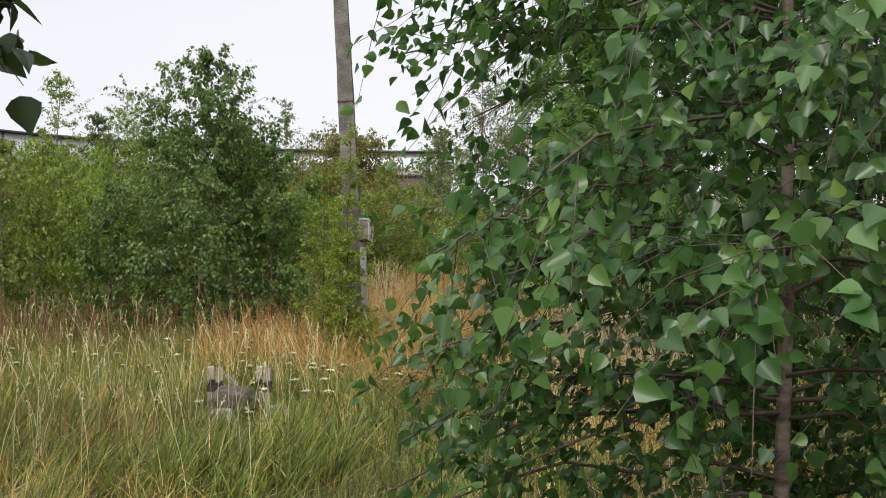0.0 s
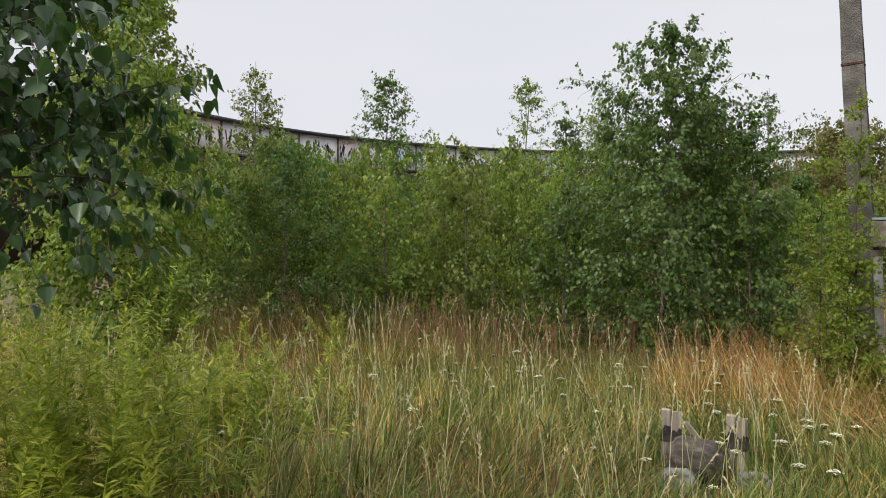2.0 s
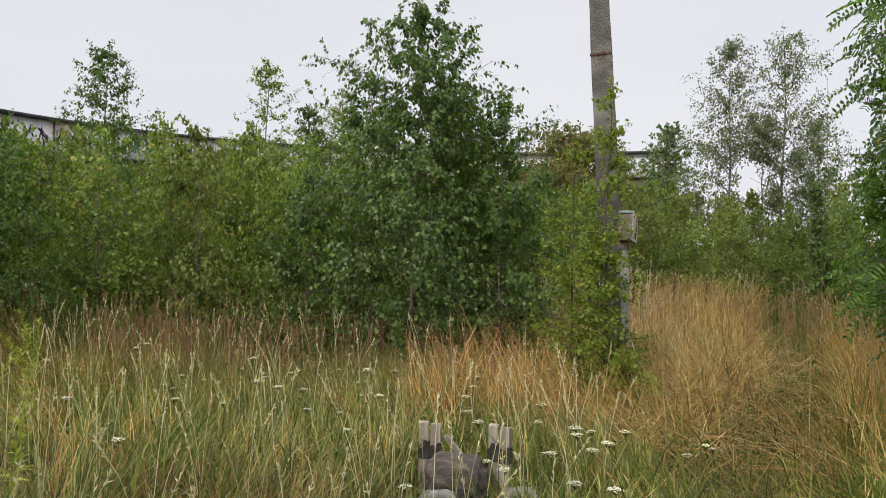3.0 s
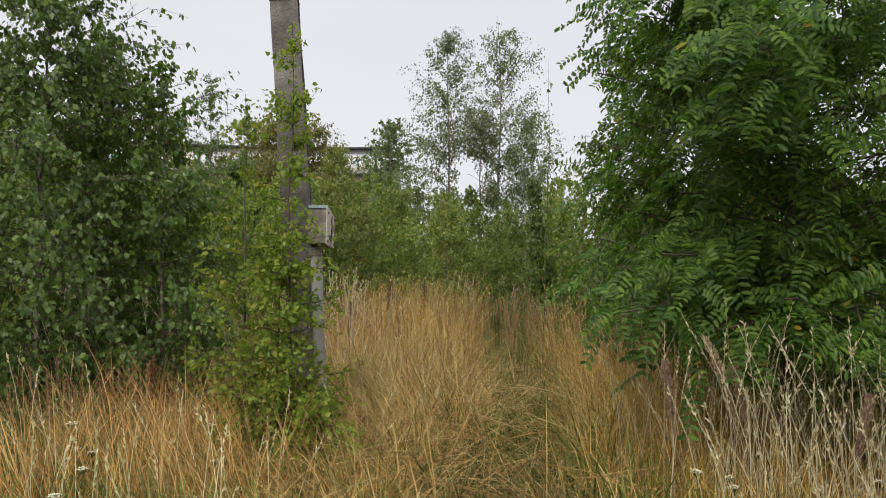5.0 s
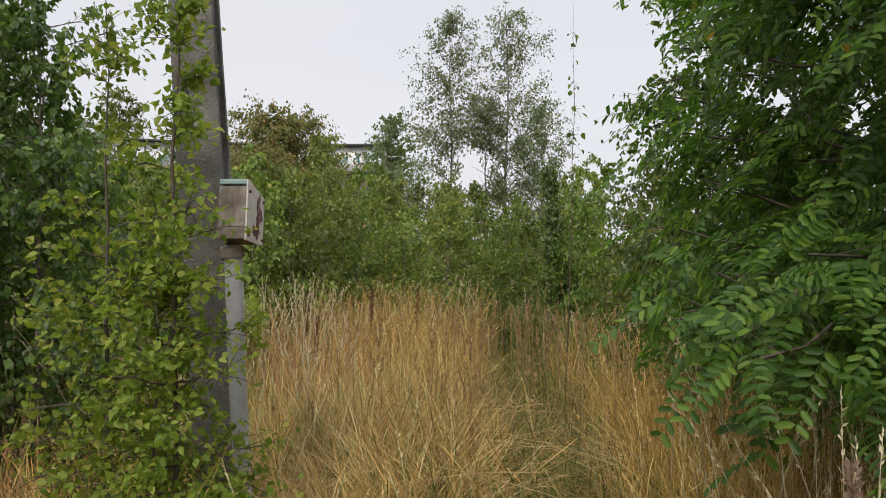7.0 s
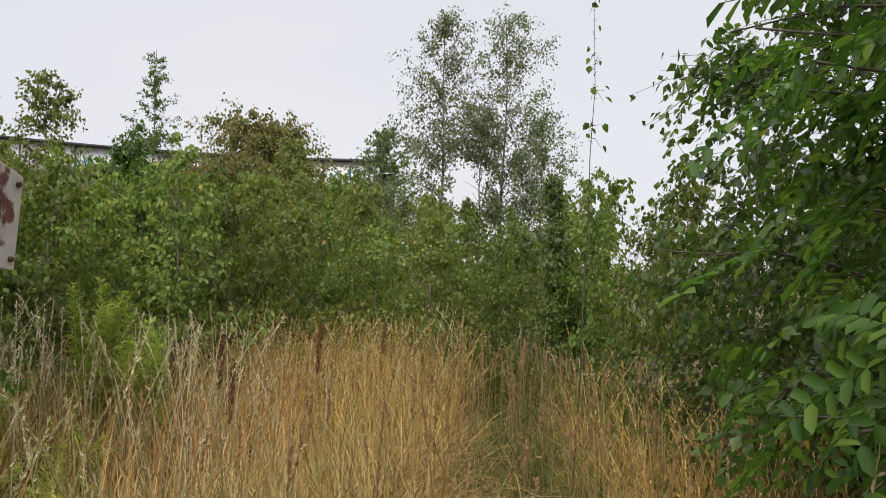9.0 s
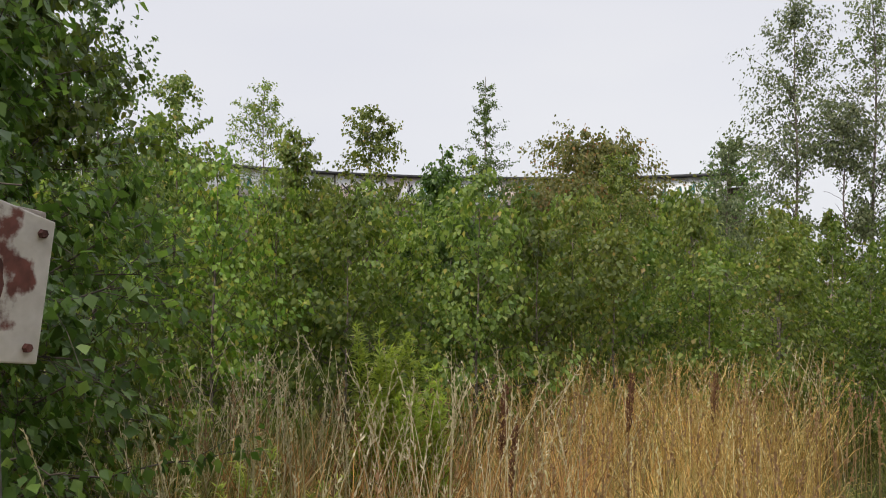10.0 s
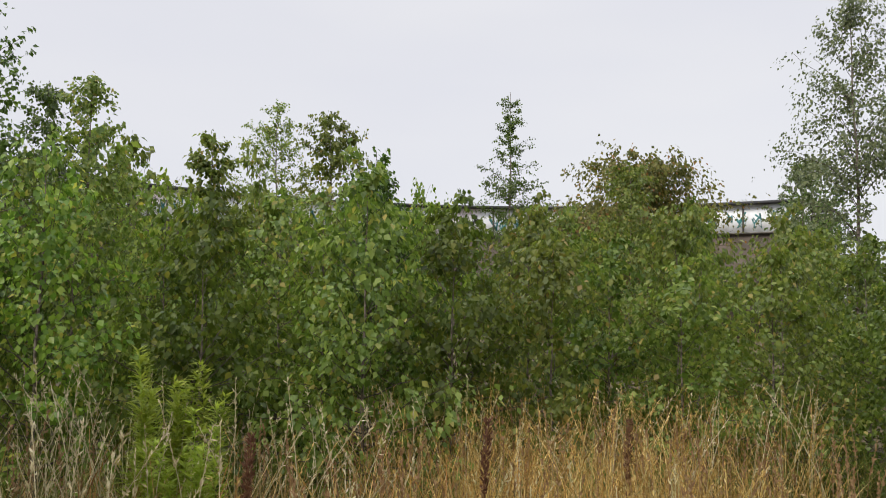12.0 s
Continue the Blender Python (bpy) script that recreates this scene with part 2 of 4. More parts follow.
def box_paint():
    """Chalky cream paint with rust where it has flaked."""
    m, nodes, links, b = material("flaking_cream_paint")
    n = noise_node(nodes, links, 7.0, 8.0)
    rust = ramp(nodes, [(0.6, (0, 0, 0)), (0.63, (1, 1, 1))])
    links.new(n.outputs["Fac"], rust.inputs["Fac"])
    n2 = noise_node(nodes, links, 30.0, 6.0)
    cream = ramp(nodes, [(0.3, (0.48, 0.44, 0.38)), (0.7, (0.62, 0.58, 0.52))])
    brown = ramp(nodes, [(0.3, (0.07, 0.02, 0.014)), (0.7, (0.2, 0.07, 0.05))])
    links.new(n2.outputs["Fac"], cream.inputs["Fac"])
    links.new(n2.outputs["Fac"], brown.inputs["Fac"])
    links.new(mixed(nodes, links, rust.outputs["Color"], cream.outputs["Color"], brown.outputs["Color"]), b.inputs["Base Color"])
    b.inputs["Roughness"].default_value = 0.65
    bp = nodes.new("ShaderNodeBump")
    bp.inputs["Strength"].default_value, bp.inputs["Distance"].default_value = 0.4, 0.004
    links.new(n.outputs["Fac"], bp.inputs["Height"])
    links.new(bp.outputs["Normal"], b.inputs["Normal"])
    return m


M_GROUND, M_BAND, M_BOX = ground_material(), wall_band_material(), box_paint()
M_RUST = solid("dark_rust", [(0.3, (0.05, 0.018, 0.013)), (0.6, (0.13, 0.045, 0.035)), (0.8, (0.2, 0.09, 0.07))], 25, 0.9, 0.5)
M_BODY = solid("brown_box_paint", [(0.3, (0.1, 0.075, 0.06)), (0.5, (0.2, 0.16, 0.13)), (0.7, (0.38, 0.34, 0.29))], 9, 0.8, 0.3)
M_TURQ = solid("faded_turquoise_strap", [(0.3, (0.22, 0.33, 0.32)), (0.7, (0.38, 0.5, 0.48))], 12, 0.6, 0.2)
M_SPRAY_BLUE = solid("turquoise_spray_paint", [(0.3, (0.05, 0.22, 0.24)), (0.7, (0.1, 0.34, 0.34))], 3, 0.7, 0.05)
M_SPRAY = solid("black_spray_paint", [(0.3, (0.015, 0.015, 0.018)), (0.7, (0.04, 0.04, 0.045))], 3, 0.7, 0.05)


# ---- mesh helpers ----
def mesh_object(name, verts, faces, mat, parent=None, label="", smooth=False):
    me = bpy.data.meshes.new(name)
    me.from_pydata(verts, [], faces)
    me.materials.append(mat)
    if smooth:
        me.polygons.foreach_set("use_smooth", [True] * len(me.polygons))
    me.update()
    ob = new(name, me)
    if parent is not None:
        ob.parent = parent
    if label:
        ob["label"] = label
    return ob


def array_object(name, verts, tris_sets, mat, parent=None, label=""):
    """A large mesh from arrays: verts (n, 3) and a list of index arrays (m, 3 or 4)."""
    me = bpy.data.meshes.new(name)
    total = sum(len(a) for a in tris_sets)
    loops = np.concatenate([a.ravel() for a in tris_sets]).astype(np.int32)
    sizes = np.concatenate([np.full(len(a), a.shape[1], np.int32) for a in tris_sets])
    me.vertices.add(len(verts))
    me.vertices.foreach_set("co", np.asarray(verts, np.float32).ravel())
    me.loops.add(len(loops))
    me.loops.foreach_set("vertex_index", loops)
    me.polygons.add(total)
    me.polygons.foreach_set("loop_start", np.concatenate([[0], np.cumsum(sizes)[:-1]]).astype(np.int32))
    me.update(calc_edges=True)
    me.validate()
    me.materials.append(mat)
    ob = new(name, me)
    if parent is not None:
        ob.parent = parent
    if label:
        ob["label"] = label
    return ob


def part(name, bm, mat, parent, label=""):
    me = bpy.data.meshes.new(name)
    bm.to_mesh(me)
    bm.free()
    me.materials.append(mat)
    ob = new(name, me)
    ob.parent = parent
    if label:
        ob["label"] = label
    return ob


def thing(name, x, y, z=0.0, label="", category="", group="", rz=0.0):
    ob = new(name)
    ob.matrix_basis = pose(x, y, z, 0, 0, rz)
    return tagged(ob, label, category, group)


def unit(v):
    return v / np.maximum(np.linalg.norm(v, axis=-1, keepdims=True), 1e-9)


def tubes(lines, radii, sides):
    """Tapered tubes along polylines (n, k, 3) with radii (n, k): verts and quads."""
    n, k, _ = lines.shape
    tan = unit(np.gradient(lines, axis=1))
    ref = np.where(np.abs(tan[..., 2:3]) > 0.9, np.array([1.0, 0, 0]), np.array([0, 0, 1.0]))
    u = unit(np.cross(tan, ref))
    w = np.cross(tan, u)
    a = np.linspace(0, 2 * np.pi, sides, endpoint=False)
    ring = lines[:, :, None] + radii[:, :, None, None] * (u[:, :, None] * np.cos(a)[:, None] + w[:, :, None] * np.sin(a)[:, None])
    verts = ring.reshape(-1, 3)
    base = (np.arange(n)[:, None, None] * k + np.arange(k - 1)[None, :, None]) * sides
    i = np.arange(sides)[None, None]
    j = (i + 1) % sides
    quads = np.stack([base + i, base + j, base + sides + j, base + sides + i], -1).reshape(-1, 4)
    return verts, quads


def leaves(pos, tip, normal, length, width, shape="kite"):
    """Folded leaves at pos, pointing along tip: kite (2 tris) or ovate (4 tris, two halves)."""
    n = len(pos)
    tip = unit(tip)
    side = unit(np.cross(tip, normal))
    up = np.cross(side, tip)
    L, W = length[:, None], width[:, None]
    if shape == "kite":
        v = np.stack([pos, pos + tip * L * 0.4 + side * W * 0.5 + up * W * 0.14, pos + tip * L, pos + tip * L * 0.4 - side * W * 0.5 + up * W * 0.14], 1)
        b = np.arange(n)[:, None] * 4
        return v.reshape(-1, 3), [np.concatenate([b + [0, 1, 2], b + [0, 2, 3]])]
    if shape == "fine":
        s = [(0.07, 0.26), (0.25, 0.47), (0.48, 0.4), (0.76, 0.17)]
        v = np.stack([pos, pos + tip * L - up * L * 0.14] + [pos + tip * L * a + sg * side * W * b + up * (W * 0.3 * b - L * 0.14 * a * a) for sg in (1, -1) for a, b in s], 1)
        b = np.arange(n)[:, None] * 10
        return v.reshape(-1, 3), [np.concatenate([b + [0, 2, 3, 4, 5, 1], b + [0, 1, 9, 8, 7, 6]])]
    if shape == "ovate":
        s = [(0.24, 0.46), (0.62, 0.36)]
    else:
        s = [(0.25, 0.42), (0.8, 0.4)]
    curl = up * L * 0.12
    v = np.stack([pos, pos + tip * L - curl] + [pos + tip * L * a + sg * side * W * b + up * W * 0.16 * b * 2 for sg in (1, -1) for a, b in s], 1)
    b = np.arange(n)[:, None] * 6
    return v.reshape(-1, 3), [np.concatenate([b + [0, 2, 3, 1], b + [0, 1, 5, 4]])]


def blend_sets(sets):
    """Join several (verts, index sets) into one."""
    vs, out, off = [], [], 0
    for v, fs in sets:
        vs.append(v)
        out += [f + off for f in fs]
        off += len(v)
    return np.concatenate(vs), out


# ---- plants ----
def track_x(y):
    """Middle line of the trodden track."""
    return np.interp(y, [-3, 0, 1, 1.85, 2.7, 3.2, 5.3, 7, 9, 10, 11, 12, 14, 16.2, 21, 40], [0.0, 0.0, -0.11, -0.35, -0.72, -0.73, -0.42, -0.28, 0.02, 0.2, 0.48, 0.7, 0.9, 1.15, 1.8, 2.4])


def trodden(p, top=4.0, reach=0.36):
    """Places within arm's reach of the track's middle, where walkers have broken the twigs."""
    return (np.abs(p[..., 0] - track_x(p[..., 1])) < reach) & (p[..., 2] < top)


def skeleton_lines(rng, height, radius, n_branch, n_twig, start=0.12, rise=0.9, droop=0.25, widest=0.3, lean=0.04, one_side=None, place=None, clear=4.0, reach=0.36, taper=1.1):
    """Trunk, branches and twigs of a young tree, as polylines."""
    kt = 9
    s = np.linspace(0, 1, kt)
    wob = np.cumsum(rng.normal(0, lean, (kt, 2)), 0) * height / kt
    wob -= wob[0]
    trunk = np.column_stack([wob, s * height])
    f = np.sort(start + (0.97 - start) * rng.random(n_branch) ** 1.05)
    base = np.column_stack([np.interp(f, s, trunk[:, i]) for i in range(3)])
    az = np.arange(n_branch) * 2.39996 + rng.normal(0, 0.4, n_branch)
    if one_side is not None:
        az = np.where(rng.random(n_branch) < 0.3, one_side + rng.normal(0, 0.6, n_branch), az)
    prof = np.where(f < widest, 0.75 + 0.25 * (f / widest), 1 - 0.88 * (np.maximum(f - widest, 0) / (1 - widest)) ** taper)
    ln = radius * prof * rng.uniform(0.7, 1.12, n_branch)
    kb = 6
    u = np.linspace(0, 1, kb)
    out = np.stack([np.cos(az), np.sin(az)], -1)
    r = ln[:, None] * u
    up = ln[:, None] * ((0.15 + 1.1 * f)[:, None] * rise * rng.uniform(0.6, 1.3, n_branch)[:, None] * u - (droop * (1.4 - f))[:, None] * u ** 2.2)
    branch = np.concatenate([base[:, None, :2] + r[..., None] * out[:, None], (base[:, 2:3] + up)[..., None]], -1)
    branch[:, 1:] += rng.normal(0, 0.025, (n_branch, kb - 1, 3)) * ln[:, None, None]
    if place is not None:
        for _ in range(5):
            near = trodden(branch + place, clear, reach + 0.1).any(1)
            branch = np.where(near[:, None, None], base[:, None] + (branch - base[:, None]) * 0.8, branch)
    # twigs, more of them on the longer branches
    bi = rng.choice(n_branch, n_branch * n_twig, p=(ln + 0.2 * radius) / (ln + 0.2 * radius).sum())
    m = len(bi)
    tpos = rng.uniform(0.15, 1.0, m)
    x = tpos * (kb - 1)
    i0 = np.minimum(x.astype(int), kb - 2)
    fr = (x - i0)[:, None]
    start_p = branch[bi, i0] * (1 - fr) + branch[bi, i0 + 1] * fr
    d = unit(branch[bi, i0 + 1] - branch[bi, i0])
    d = unit(d * 0.7 + rng.normal(0, 0.55, (m, 3)) + np.array([0, 0, 0.15]))
    tl = (0.08 + 0.34 * ln[bi]) * rng.uniform(0.5, 1.1, m)
    kk = 3
    uu = np.linspace(0, 1, kk)
    twig = start_p[:, None] + d[:, None] * (tl[:, None] * uu)[..., None]
    twig[..., 2] -= droop * 1.3 * tl[:, None] * uu ** 2
    # short twigs round the leader
    ml = n_twig // 2 + 3
    fl = rng.uniform(0.72, 1.0, ml)
    pl = np.column_stack([np.interp(fl, s, trunk[:, i]) for i in range(3)])
    dl = unit(rng.normal(0, 0.5, (ml, 3)) + np.array([0, 0, 0.9]))
    ll = radius * (0.12 + 0.6 * (1 - fl)) * rng.uniform(0.6, 1.1, ml)
    twig = np.concatenate([twig, pl[:, None] + dl[:, None] * (ll[:, None] * uu)[..., None]])
    if place is not None:
        twig = twig[~trodden(twig + place, clear, reach).any(1)]
    return trunk, branch, twig, f, ln


def tree(name, x, y, z, height, radius, n_branch, n_twig, per_twig, leaf, seed, leaf_mat, bark_mat, label, category="tree", group="",
         shape="kite", start=0.1, rise=0.9, droop=0.25, widest=0.3, down=1.0, trunk_r=None, twig_mesh=True, lean=0.04, one_side=None, spread=1.8, clear=4.0, reach=0.36, taper=1.1):
    rng = np.random.default_rng(seed)
    trunk, branch, twig, f, ln = skeleton_lines(rng, height, radius, n_branch, n_twig, start, rise, droop, widest, lean, one_side, np.array([x, y, z]), clear, reach, taper)
    top = thing(name, x, y, z, label, category, group)
    tr = trunk_r or height * 0.0065
    v1, q1 = tubes(trunk[None], (tr * (1 - 0.88 * np.linspace(0, 1, 9)))[None], 7)
    trunk_ob = array_object("trunk", v1, [q1], bark_mat, top)
    trunk_ob.data.polygons.foreach_set("use_smooth", [True] * len(trunk_ob.data.polygons))
    br = (0.25 * tr * (1.2 - f))[:, None] * np.linspace(1, 0.3, 6) + 0.0012
    sets = [(lambda a: (a[0], [a[1]]))(tubes(branch, br, 4 if twig_mesh else 3))]
    if twig_mesh:
        sets.append((lambda a: (a[0], [a[1]]))(tubes(twig, np.broadcast_to(np.linspace(0.0022, 0.001, 3), (len(twig), 3)), 3)))
    v, fs = blend_sets(sets)
    tagged(array_object("branchwork", v, fs, M_TWIG, top), kind="stuff")
    # leaves along the twigs
    ti = np.repeat(np.arange(len(twig)), per_twig)
    n = len(ti)
    u = rng.uniform(0.1, 1.0, n) * 2
    i0 = np.minimum(u.astype(int), 1)
    fr = (u - i0)[:, None]
    p = twig[ti, i0] * (1 - fr) + twig[ti, i0 + 1] * fr + rng.normal(0, 0.012 * spread, (n, 3))
    outw = unit(np.column_stack([p[:, 0], p[:, 1], np.zeros(n)]))
    if shape == "pinnate":
        v, fs = pinnate(rng, p, unit(outw * 0.6 + rng.normal(0, 0.6, (n, 3)) + [0, 0, 0.1]), leaf, unit(outw * 0.75 + rng.normal(0, 0.35, (n, 3)) + [0, 0, 0.75]))
    else:
        tip = outw * 0.45 + rng.normal(0, 0.5, (n, 3)) + np.array([0, 0, -down])
        nrm = outw * 0.75 + rng.normal(0, 0.5, (n, 3)) + np.array([0, 0, 0.5])
        L = leaf * rng.uniform(0.6, 1.15, n)
        v, fs = leaves(p, tip, nrm, L, L * (0.9 if shape == "fine" else 0.76), shape)
    tagged(array_object("crown", v, fs, leaf_mat, top), kind="stuff")
    return top


def pinnate(rng, p, d, length, face):
    """Feathered leaves: pairs of leaflets along an arching midrib."""
    n, pairs = len(p), 8
    d = unit(d - 0.8 * face * (d * face).sum(1, keepdims=True))
    L = length * rng.uniform(0.65, 1.1, n)
    u = np.linspace(0.18, 0.95, pairs)
    mid = p[:, None] + d[:, None] * (L[:, None] * u)[..., None]
    mid[..., 2] -= 0.35 * L[:, None] * u ** 2
    side = unit(np.cross(d, face) + rng.normal(0, 0.1, (n, 3)))
    tan = d[:, None] + np.array([0, 0, -0.7]) * u[None, :, None]
    sets = []
    for sg in (1, -1):
        tip = (sg * side[:, None] + 0.35 * tan + rng.normal(0, 0.1, (n, pairs, 3))).reshape(-1, 3)
        nrm = np.repeat(face, pairs, 0) + rng.normal(0, 0.22, (n * pairs, 3))
        ll = np.repeat(L * 0.21, pairs) * rng.uniform(0.85, 1.1, n * pairs)
        sets.append(leaves(mid.reshape(-1, 3), tip, nrm, ll, ll * 0.46, "oblong"))
    k = np.linspace(0, 1, 4)
    rib = p[:, None] + d[:, None] * (L[:, None] * k)[..., None]
    rib[..., 2] -= 0.35 * L[:, None] * k ** 2
    v, q = tubes(rib, np.full((n, 4), 0.0012), 3)
    sets.append((v, [q]))
    return blend_sets(sets)


def land(x, y):
    """Height of the ground: gentle swells, a shallow hollow in the meadow, a worn track."""
    x, y = np.asarray(x, float), np.asarray(y, float)
    near = np.exp(-((x / 30) ** 2 + ((y - 10) / 30) ** 2))
    h = 0.05 * np.sin(x * 0.7 + 1.0) * np.cos(y * 0.55) + 0.03 * np.sin(x * 1.9 + y * 1.3)
    return h * near - 0.10 * np.exp(-(((x + 3) / 2.5) ** 2 + ((y - 7) / 3) ** 2))


def thicket_front(x):
    return np.interp(x, [-18, -13, -10, -7, -5, -4, -2.4, -1, 0.3, 1.4, 2.2, 3.2, 6], [7, 9.8, 11.4, 12.6, 13.8, 15.2, 16.6, 17.6, 18.6, 20.5, 18, 13.5, 12])


# ---- ground ----
def ground():
    fine = np.concatenate([np.linspace(-400, -40, 10)[:-1], np.linspace(-40, -14, 14)[:-1], np.linspace(-14, 10, 97)[:-1], np.linspace(10, 40, 16)[:-1], np.linspace(40, 400, 10)])
    fy = np.concatenate([np.linspace(-400, -30, 10)[:-1], np.linspace(-30, -4, 12)[:-1], np.linspace(-4, 24, 113)[:-1], np.linspace(24, 60, 18)[:-1], np.linspace(60, 500, 12)])
    X, Y = np.meshgrid(fine, fy)
    v = np.column_stack([X.ravel(), Y.ravel(), land(X, Y).ravel()])
    nx = len(fine)
    i = (np.arange(len(fy) - 1)[:, None] * nx + np.arange(nx - 1)).ravel()
    ob = array_object("ground", v, [np.column_stack([i, i + 1, i + nx + 1, i + nx])], M_GROUND)
    ob.data.polygons.foreach_set("use_smooth", [True] * len(ob.data.polygons))
    tagged(ob, "brown soil covered with dead grass thatch", "ground", kind="structure")


ground()


# ---- grass ----
def wind_way(x, y):
    """The way in which the wind has laid the grass, turning slowly over the meadow."""
    return 2.6 + 1.1 * np.sin(x * 0.75 + 0.6 * np.sin(y * 0.9)) + 0.9 * np.sin(y * 0.62 + 1.3)


def blades(rng, x, y, h, w, bend, name, mat, label, lying=0.0, segments=3, out=None, tilt=0.3):
    """Curved, tapering blades rooted at x, y; lying: share of blades that are trodden flat."""
    n = len(x)
    z = land(x, y) - 0.02
    az = rng.uniform(0, 2 * np.pi, n) if out is None else out + rng.normal(0, 0.5, n)
    az = np.where(rng.random(n) < 0.4, wind_way(x, y) + rng.normal(0, 0.45, n), az)
    flat = rng.random(n) < lying
    bend = np.where(flat, rng.uniform(0.1, 0.8, n), bend * rng.uniform(0.3, 1.7, n))
    lean = np.where(flat, rng.uniform(0.75, 1.35, n), np.abs(rng.normal(0, tilt, n)))
    h = h * (1 - 0.8 * np.exp(-((x + 1.85) / 0.42) ** 4 - ((y - 7.45) / 0.42) ** 4))
    w = w * 1.3
    s = np.linspace(0, 1, segments + 1)
    ang = np.minimum(lean[:, None] + bend[:, None] * (s[1:] - 0.5 / segments), 2.1)
    zero = np.zeros((n, 1))
    hor = np.concatenate([zero, np.cumsum(np.sin(ang), 1)], 1) / segments * h[:, None]
    ver = np.concatenate([zero, np.cumsum(np.cos(ang), 1)], 1) / segments * h[:, None]
    ver = np.maximum(ver, 0.04 * s)
    d = np.column_stack([np.cos(az), np.sin(az)])
    turn = az + np.pi / 2 + rng.normal(0, 0.7, n)
    side = np.column_stack([np.cos(turn), np.sin(turn), np.zeros(n)])
    mid = np.concatenate([np.column_stack([x, y])[:, None] + hor[..., None] * d[:, None], (z[:, None] + ver)[..., None]], -1)
    ww = w[:, None] * np.array([0.9, 1.0, 0.7, 0.5][:segments])
    left = mid[:, :segments] - side[:, None] * ww[..., None] / 2
    right = mid[:, :segments] + side[:, None] * ww[..., None] / 2
    v = np.concatenate([np.stack([left, right], 2).reshape(n, -1, 3), mid[:, -1:]], 1)
    k = 2 * segments + 1
    b = np.arange(n)[:, None] * k
    quads = np.concatenate([b + [2 * j, 2 * j + 1, 2 * j + 3, 2 * j + 2] for j in range(segments - 1)])
    tri = b + [2 * segments - 2, 2 * segments - 1, 2 * segments]
    return tagged(array_object(name, v.reshape(-1, 3), [quads, tri], mat), label, "grass", kind="stuff")


def stalks(rng, x, y, h, name, mat, label, head=0.16, fat=0.008, sway=0.25, plume=14):
    """Thin flowering stems with a seed head of many small scales."""
    n = len(x)
    z = land(x, y) - 0.02
    az = rng.uniform(0, 2 * np.pi, n)
    sw = sway * rng.uniform(0.1, 1.3, n) * h
    s = np.linspace(0, 1, 5)
    line = np.stack([x[:, None] + (np.cos(az) * sw)[:, None] * s ** 2, y[:, None] + (np.sin(az) * sw)[:, None] * s ** 2, z[:, None] + h[:, None] * s * (1 - 0.1 * s)], -1)
    v, q = tubes(line, np.broadcast_to(np.array([0.0028, 0.0026, 0.0022, 0.0018, 0.0013]), (n, 5)), 3)
    u = 1 - rng.random((n, plume)) * (head / h)[:, None]
    x4 = np.clip(u, 0, 0.999) * 4
    i0 = x4.astype(int)
    fr = (x4 - i0)[..., None]
    rows = np.arange(n)[:, None]
    p = line[rows, i0] * (1 - fr) + line[rows, i0 + 1] * fr
    d = unit(line[rows, i0 + 1] - line[rows, i0])
    tip = (d + rng.normal(0, 0.35, p.shape)).reshape(-1, 3)
    L = rng.uniform(0.018, 0.034, n * plume)
    v2, f2 = leaves(p.reshape(-1, 3), tip, rng.normal(0, 1, (n * plume, 3)), L, np.full(n * plume, fat), "kite")
    vv, ff = blend_sets([(v, [q]), (v2, f2)])
    return tagged(array_object(name, vv, ff, mat), label, "grass", kind="stuff")


def crossing_straws(rng, n):
    """Long bleached stems lying across one another on the straw mat."""
    x, y = rng.normal(-0.2, 0.75, n), rng.uniform(8.4, 15.0, n)
    far = np.abs(x - track_x(y)) > 0.15
    x, y = x[far], y[far]
    n = len(x)
    a, ln = rng.uniform(0, 2 * np.pi, n), rng.uniform(0.4, 1.0, n)
    s = np.linspace(0, 1, 4)
    z = land(x, y)[:, None] + rng.uniform(0.08, 0.34, n)[:, None] + (rng.normal(0, 0.16, n) * ln)[:, None] * s - 0.12 * s ** 2
    line = np.stack([x[:, None] + (np.cos(a) * ln)[:, None] * s, y[:, None] + (np.sin(a) * ln)[:, None] * s, np.maximum(z, land(x, y)[:, None] + 0.02)], -1)
    v, q = tubes(line, np.broadcast_to(np.array([0.0022, 0.002, 0.0017, 0.001]), (n, 4)), 3)
    tagged(array_object("crossing_straws", v, [q], M_STRAW), "long bleached straws lying crosswise on the mat", "grass", kind="stuff")


def field(rng, n, x0, x1, y0, y1, keep):
    """Random roots in a rectangle, kept by a chance that varies over the plan."""
    x, y = rng.uniform(x0, x1, n), rng.uniform(y0, y1, n)
    k = rng.random(n) < keep(x, y)
    return x[k], y[k]


def lumps(x, y, s, o=0.0):
    return 0.5 + 0.25 * (np.sin(x * s + 1.7 * np.sin(y * s * 0.7 + o) + o) + np.sin(y * s * 1.1 + 1.3 * np.sin(x * s * 0.8 - o)))


def off_track(x, y):
    return np.abs(x - track_x(y))


def open_ground(x, y):
    return (y < thicket_front(x) + 1.2) * 1.0


def standing_gold(x, y):
    """The golden stand between pole and thicket, and the strip on the far side of the track."""
    a = np.exp(-(((x + 0.15) / 1.75) ** 2 + ((y - 17.0) / 2.4) ** 2) ** 2)
    b = np.exp(-(((x - 1.7) / 0.9) ** 2 + ((y - 10.5) / 4.5) ** 2) ** 2)
    return np.clip(a + b, 0, 1)


